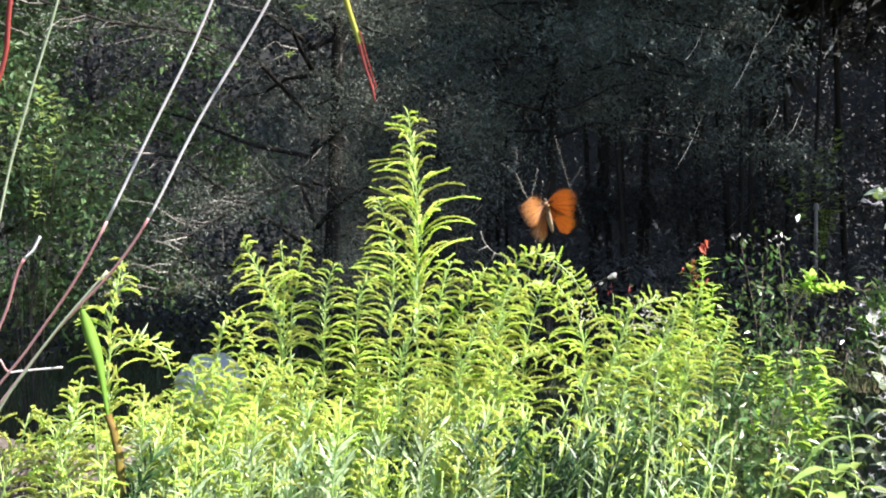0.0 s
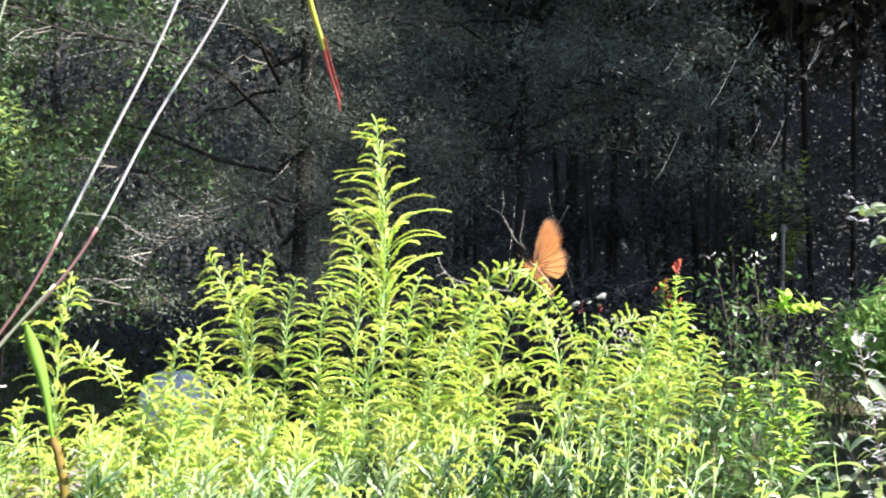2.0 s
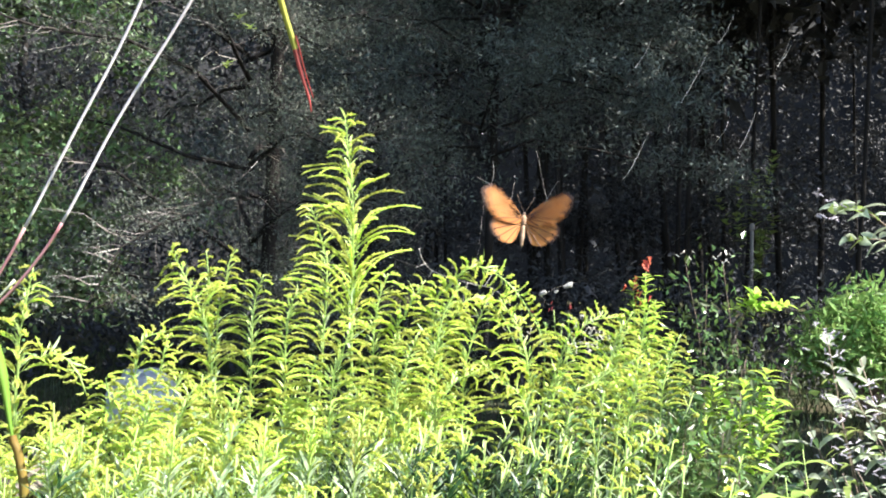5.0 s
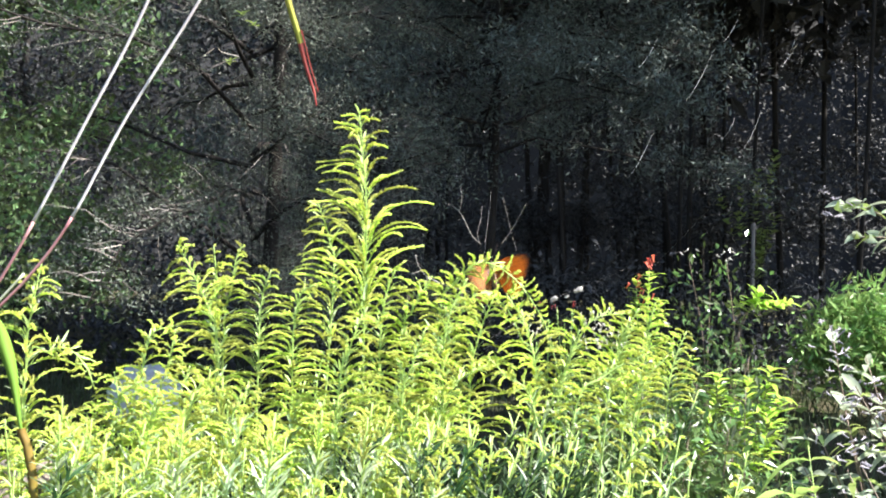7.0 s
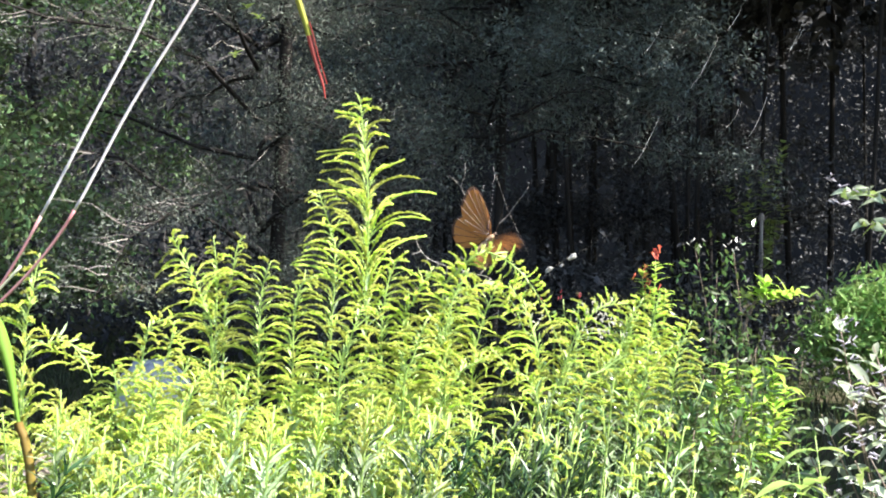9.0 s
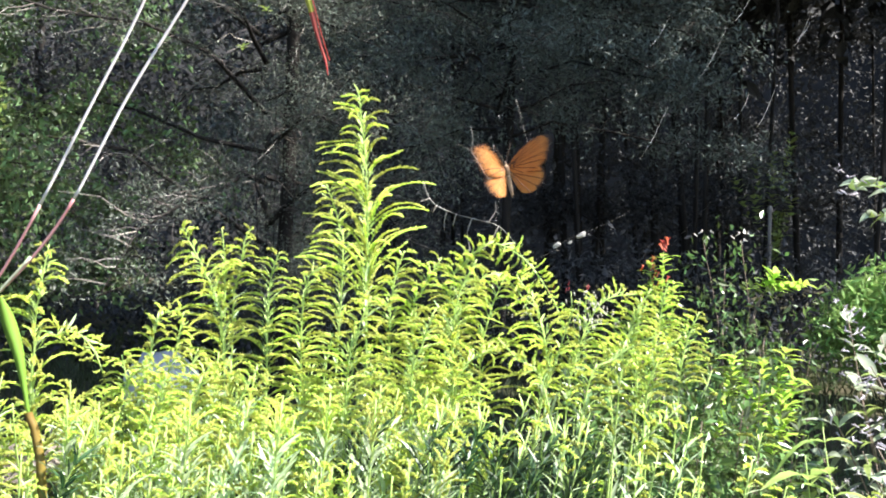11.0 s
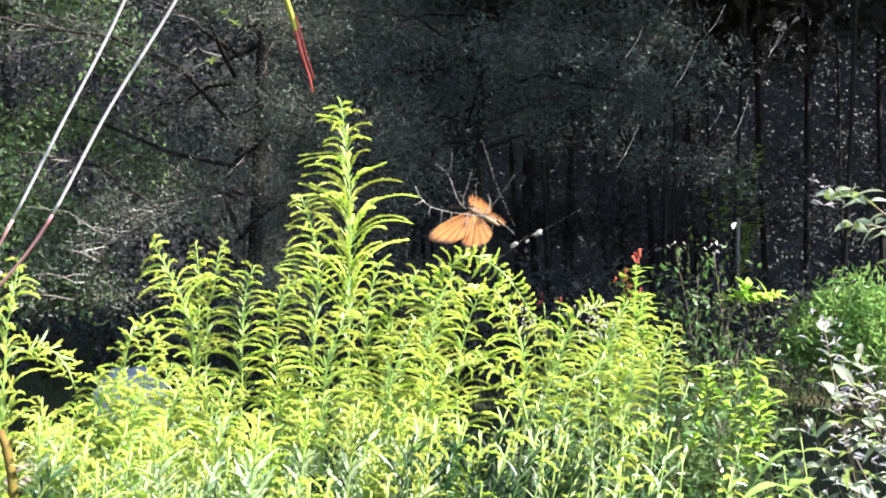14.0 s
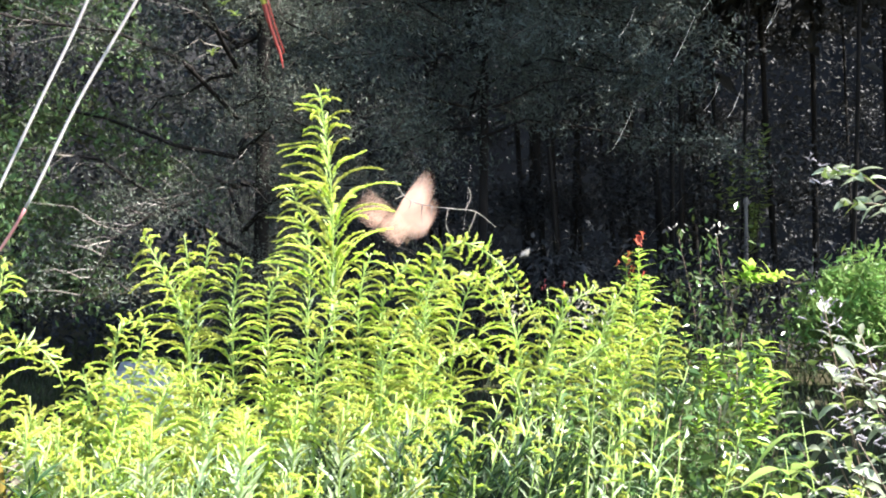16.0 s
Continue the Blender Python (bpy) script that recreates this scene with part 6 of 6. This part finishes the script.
FLAP_RIGHT = [
    (0, 62), (0.05, 87), (0.1, 24), (0.15, 35), (0.2, 45), (0.25, 25), (0.3, 50), (0.35, 75), (0.4, -3), (0.45, 12), (0.5, 42), (0.55, 72), (0.6, 10), (0.65, 30),
    (0.7, 60), (0.75, 45), (0.8, 60), (0.85, 75), (0.9, 54), (0.95, 52), (1, 60), (1.05, 68), (1.1, 69), (1.15, 70), (1.2, 40), (1.25, 28), (1.3, 40), (1.35, 52),
    (1.4, 45), (1.45, 22), (1.5, 52), (1.55, 82), (1.6, 14), (1.65, 75), (1.7, 50), (1.75, 28), (1.8, 40), (1.85, 52), (1.9, -1), (1.95, 2), (2, 30), (2.05, 58),
    (2.1, 19), (2.15, 80), (2.2, 60), (2.25, -20), (2.3, -10), (2.35, 0), (2.4, 62), (2.45, 41), (2.5, 66), (2.55, 91), (2.6, 68), (2.65, 5), (2.7, 15), (2.75, 30),
    (2.8, 60), (2.85, 90), (2.9, 33), (2.95, 42), (3, 62), (3.05, 82), (3.1, 6), (3.15, 10), (3.2, 30), (3.25, 35), (3.3, 55), (3.35, 75), (3.4, 4), (3.45, 48),
    (3.5, 62), (3.55, 76), (3.6, 30), (3.65, 0), (3.7, 10), (3.75, -35), (3.8, -20), (3.85, -5), (3.9, 67), (3.95, -9), (4, 6), (4.05, 21), (4.1, 64), (4.15, 20),
    (4.2, 30), (4.25, 40), (4.3, 38), (4.35, 36), (4.4, 22), (4.45, 51), (4.5, 9), (4.55, 15), (4.6, 45), (4.65, 75), (4.7, -3), (4.75, 68), (4.8, 1), (4.85, 60),
    (4.9, 12), (4.95, 10), (5, 40), (5.05, 70), (5.1, 42), (5.15, 17), (5.2, 56), (5.25, 5), (5.3, 65), (5.35, 25), (5.4, 55), (5.45, 85), (5.5, 66), (5.55, 4),
    (5.6, 56), (5.65, 16), (5.7, 42), (5.75, 15), (5.8, 45), (5.85, 75), (5.9, 12), (5.95, 60), (6, 2), (6.05, 30), (6.1, 60), (6.15, 90), (6.2, -1), (6.25, 40),
    (6.3, 55), (6.35, 70), (6.4, 21), (6.45, 54), (6.5, 74), (6.55, 94), (6.6, 52), (6.65, 35), (6.7, 55), (6.75, 30), (6.8, 50), (6.85, 70), (6.9, 67), (6.95, 40),
    (7, 60), (7.05, 80), (7.1, 47), (7.15, 35), (7.2, 55), (7.25, 30), (7.3, 60), (7.35, 90), (7.4, 4), (7.45, 10), (7.5, 40), (7.55, 70), (7.6, -2), (7.65, 46),
    (7.7, 66), (7.75, 25), (7.8, 50), (7.85, 75), (7.9, 33), (7.95, 41), (8, 56), (8.05, 71), (8.1, 60), (8.15, 44), (8.2, 52), (8.25, 10), (8.3, 20), (8.35, 30),
    (8.4, 62), (8.45, 6), (8.5, 14), (8.55, 22), (8.6, 36), (8.65, 10), (8.7, 30), (8.75, 40), (8.8, 60), (8.85, 80), (8.9, -1), (8.95, 17), (9, 52), (9.05, 87),
    (9.1, 2), (9.15, -10), (9.2, 15), (9.25, 62), (9.3, 70), (9.35, 78), (9.4, 44), (9.45, -15), (9.5, 10), (9.55, 35), (9.6, 66), (9.65, 35), (9.7, 60), (9.75, -65),
    (9.8, -50), (9.85, -35), (9.9, 54), (9.95, 30), (10, 48), (10.05, 66), (10.1, 24), (10.15, 25), (10.2, 45), (10.25, 65), (10.3, 1), (10.35, 68), (10.4, -3), (10.45, 68),
    (10.5, 0), (10.55, 10), (10.6, 40), (10.65, 70), (10.7, 24), (10.75, 35), (10.8, 39), (10.85, 19), (10.9, 54), (10.95, 15), (11, 45), (11.05, 75), (11.1, 69), (11.15, -3),
    (11.2, 67), (11.25, 3), (11.3, 58), (11.35, 10), (11.4, 40), (11.45, 70), (11.5, 29), (11.55, 45), (11.6, 14), (11.65, 58), (11.7, 3), (11.75, 67), (11.8, -3), (11.85, 15),
    (11.9, 45), (11.95, 75), (12, 6), (12.05, 54), (12.1, 19), (12.15, 39), (12.2, 35), (12.25, 25), (12.3, 40), (12.35, 55), (12.4, 62), (12.45, 38), (12.5, 48), (12.55, 58),
    (12.6, 68), (12.65, 10), (12.7, 35), (12.75, -25), (12.8, -15), (12.85, -5), (12.9, 33), (12.95, -12), (13, 20), (13.05, 52), (13.1, 6), (13.15, -60), (13.2, -40), (13.25, -30),
    (13.3, -20), (13.35, -10), (13.4, 4), (13.45, -92), (13.5, -62), (13.55, -32), (13.6, 30), (13.65, -5), (13.7, 5), (13.75, 15), (13.8, 25), (13.85, 35), (13.9, 67), (13.95, -88),
    (14, -58), (14.05, -28), (14.1, 64), (14.15, 30), (14.2, 50), (14.25, 40), (14.3, 60), (14.35, 80), (14.4, 22), (14.45, -63), (14.5, -35), (14.55, -7), (14.6, 0), (14.65, 45),
    (14.7, 60), (14.75, -45), (14.8, -30), (14.85, -15), (14.9, 12), (14.95, -58), (15, -34), (15.05, -10), (15.1, 42), (15.15, 27), (15.2, 35), (15.25, -75), (15.3, -55), (15.35, -35),
    (15.4, 69), (15.45, -67), (15.5, -45), (15.55, -23), (15.6, 56), (15.65, 15), (15.7, 30), (15.75, -40), (15.8, -25), (15.85, -10), (15.9, 12), (15.95, -52), (16, -32),
]
STRAND = [
    (0, 0.0355, 1.2100, 1.0667),
    (0.5, 0.0384, 1.2264, 1.0744),
    (1, 0.0458, 1.2381, 1.0792),
    (1.5, 0.0379, 1.2536, 1.0697),
    (2, 0.0250, 1.2600, 1.0570),
    (2.5, 0.0317, 1.2637, 1.0555),
    (3, 0.0290, 1.2658, 1.0593),
    (3.5, 0.0355, 1.2684, 1.0716),
    (4, 0.0343, 1.2700, 1.0794),
    (5, 0.0371, 1.2693, 1.0625),
    (6.5, 0.0307, 1.2683, 1.0649),
    (7, 0.0280, 1.2676, 1.0523),
    (7.5, 0.0480, 1.2695, 1.0756),
    (8, 0.0372, 1.2728, 1.1015),
    (8.5, 0.0342, 1.2711, 1.1177),
    (9, 0.0257, 1.2783, 1.0618),
    (9.5, 0.0294, 1.2807, 1.1171),
    (10, 0.0248, 1.2799, 1.0942),
    (11, 0.0260, 1.2773, 1.1040),
    (12.3, 0.0282, 1.2738, 1.1205),
    (12.5, 0.0238, 1.2735, 1.1203),
    (13, 0.0308, 1.2785, 1.1085),
    (13.5, 0.0357, 1.2781, 1.1100),
    (14, 0.0419, 1.2817, 1.1131),
    (14.5, 0.0394, 1.2849, 1.1167),
    (15, 0.0362, 1.2935, 1.1051),
    (15.5, 0.0372, 1.2979, 1.1144),
    (16, 0.0303, 1.2981, 1.1078),
]
DEBRIS = [
    (0, 0.1532, 1.2500, 1.0189),
    (0.5, 0.1594, 1.2669, 1.0209),
    (1, 0.1919, 1.2783, 1.0230),
    (1.5, 0.1803, 1.2924, 1.0237),
    (2, 0.1732, 1.2969, 1.0175),
    (2.5, 0.1701, 1.2994, 1.0142),
    (3, 0.1688, 1.3005, 1.0234),
    (3.5, 0.1727, 1.3030, 1.0239),
    (4, 0.1638, 1.3046, 1.0358),
    (5, 0.1718, 1.3034, 1.0254),
    (6.5, 0.1739, 1.3019, 1.0192),
    (7, 0.1766, 1.3010, 1.0171),
    (7.5, 0.1915, 1.3033, 1.0263),
    (8, 0.2087, 1.3057, 1.0326),
    (8.5, 0.1847, 1.3053, 1.0350),
    (9, 0.1682, 1.3126, 1.0377),
    (9.5, 0.1836, 1.3151, 1.0483),
    (10, 0.1623, 1.3152, 1.0557),
    (11, 0.1689, 1.3121, 1.0520),
    (12.5, 0.1518, 1.3084, 1.0669),
    (13, 0.1959, 1.3108, 1.0553),
    (13.5, 0.1870, 1.3101, 1.0687),
    (14, 0.1511, 1.3158, 1.0648),
    (14.5, 0.1848, 1.3166, 1.0708),
    (15, 0.1952, 1.3242, 1.0567),
    (15.5, 0.1720, 1.3301, 1.0748),
    (16, 0.1432, 1.3324, 1.0329),
]
SWAY_TALL = [(0, 0.00), (0.5, -0.12), (1, -0.19), (1.5, -0.14), (2, -0.02), (2.5, 0.02), (3, 0.07), (3.5, -0.02), (4, -0.07), (6.5, 0.26), (7, 0.28), (7.5, 0.35), (8, 0.30), (8.5, 0.19), (9, 0.33), (9.5, 0.02), (10, -0.07), (12.5, 0.28), (13, 0.42), (13.5, 0.30), (14, 0.26), (14.5, 0.21), (15, 0.02), (15.5, -0.09), (16, -0.05)]
SWAY_SIDE = [(0, 0.00), (0.5, 0.03), (1, 0.10), (1.5, 0.13), (2, 0.33), (2.5, 0.44), (3, 0.21), (3.5, 0.28), (4, 0.36), (6.5, 0.05), (7, 0.23), (7.5, 0.31), (8, 0.56), (8.5, 0.36), (9, -0.03), (9.5, -0.13), (10, 0.18), (12.5, -0.18), (13, -0.18), (13.5, -0.23), (14, -0.08), (14.5, -0.13), (15, -0.13), (15.5, -0.10), (16, 0.05)]
SWAY_ARCH = [(0, 0.00), (0.5, -0.05), (1, -0.18), (1.5, -0.29), (2, -0.26), (2.5, -0.21), (3, -0.21), (3.5, -0.26), (4, -0.29), (6.5, -0.13), (7, -0.10), (7.5, -0.05), (8, -0.03), (8.5, -0.03), (9, -0.18), (9.5, -0.65), (10, -0.92), (12.5, -0.44), (13, -0.05), (13.5, 0.10), (14, 0.13), (14.5, -0.18), (15, -0.26), (15.5, -0.10), (16, -0.05)]
DRIFT_HANGING = [(0, 0.0004, 0.0012), (1, 0.0016, -0.0016), (2, -0.0004, -0.0016), (3, 0.0008, -0.0032), (4, 0.0032, -0.0056), (6.5, 0.0016, -0.0064), (7, 0.0, -0.0052), (7.5, -0.0096, 0.0076), (8, 0.0004, -0.0056), (9, 0.0072, -0.008), (10, 0.0028, 0.004), (12.5, 0.0056, -0.0012), (13.5, 0.0076, -0.0012), (14.5, 0.0112, -0.0036), (15, 0.01, -0.0012), (16, 0.0016, 0.0068)]


SWAY_REED_A = [(0, -0.02), (1, 0.28), (2, 0.24), (3, 0.36), (4, 0.18), (6.5, 0.62), (7, 0.32), (7.5, -0.1), (8, 0.21), (9, 0.76), (10, 0.32), (12.5, 0.39), (13.5, 0.44), (14.5, 0.38), (15, 0.57), (16, 0.02)]
SWAY_REED_B = [(0, 0.02), (1, 0.02), (2, -0.09), (3, 0.05), (4, -0.0), (6.5, 0.12), (7, 0.08), (7.5, -0.17), (8, -0.01), (9, 0.31), (10, -0.03), (12.5, -0.12), (13.5, 0.3), (14.5, 0.07), (15, 0.26), (16, -0.21)]


def flying(x, y, z, head, back):
    """A pose by the way the head points and the way the back faces."""
    h = Vector(head).normalized()
    d = Vector(back)
    d = (d - h * d.dot(h)).normalized()
    m = Matrix((h.cross(d), h, d)).transposed().to_4x4()
    m.translation = (x, y, z)
    return m


def motions():
    walk(FLY, [(t, flying(x, y, z, head, back)) for t, x, y, z, head, back in FLIGHT])
    for wing, side, less in WINGS:
        walk(wing, [(t, pose(0.0015 * side, 0, 0.0007 if less == 0 else 0.0001, 0, -side * (a - less), 0)) for t, a in (FLAP_RIGHT if side > 0 else FLAP_LEFT)])
    walk(TUFT, [(t, pose(x, y + 0.006, 1.083 + 0.55 * (z - 1.083), 0, 6 * math.sin(t * 5), 0)) for t, x, y, z, head, back in FLIGHT])
    walk(LONG, [(t, pose(x, y + 0.012, z, 0, 4 * math.sin(t * 4), 0)) for t, x, y, z, head, back in FLIGHT])
    walk(LOW, [(t, pose(x, y, z, 0, 4 * math.sin(t * 3), 0)) for t, x, y, z in STRAND])
    walk(PACKET, [(t, pose(x, y, z, 0, 6 * math.sin(t * 4), 0)) for t, x, y, z in DEBRIS])
    p = HANGING.location.copy()
    walk(HANGING, [(t, pose(p.x + dx, p.y, p.z + dz)) for t, dx, dz in DRIFT_HANGING])
    for plant, sway in ((ROD_1, SWAY_TALL), (ROD_2, SWAY_SIDE), (ROD_3, SWAY_ARCH), (REED_A, SWAY_REED_A), (REED_B, SWAY_REED_B)):
        p = plant.location.copy()
        walk(plant, [(t, pose(p.x, p.y, p.z, 0, a, 0)) for t, a in sway])


motions()
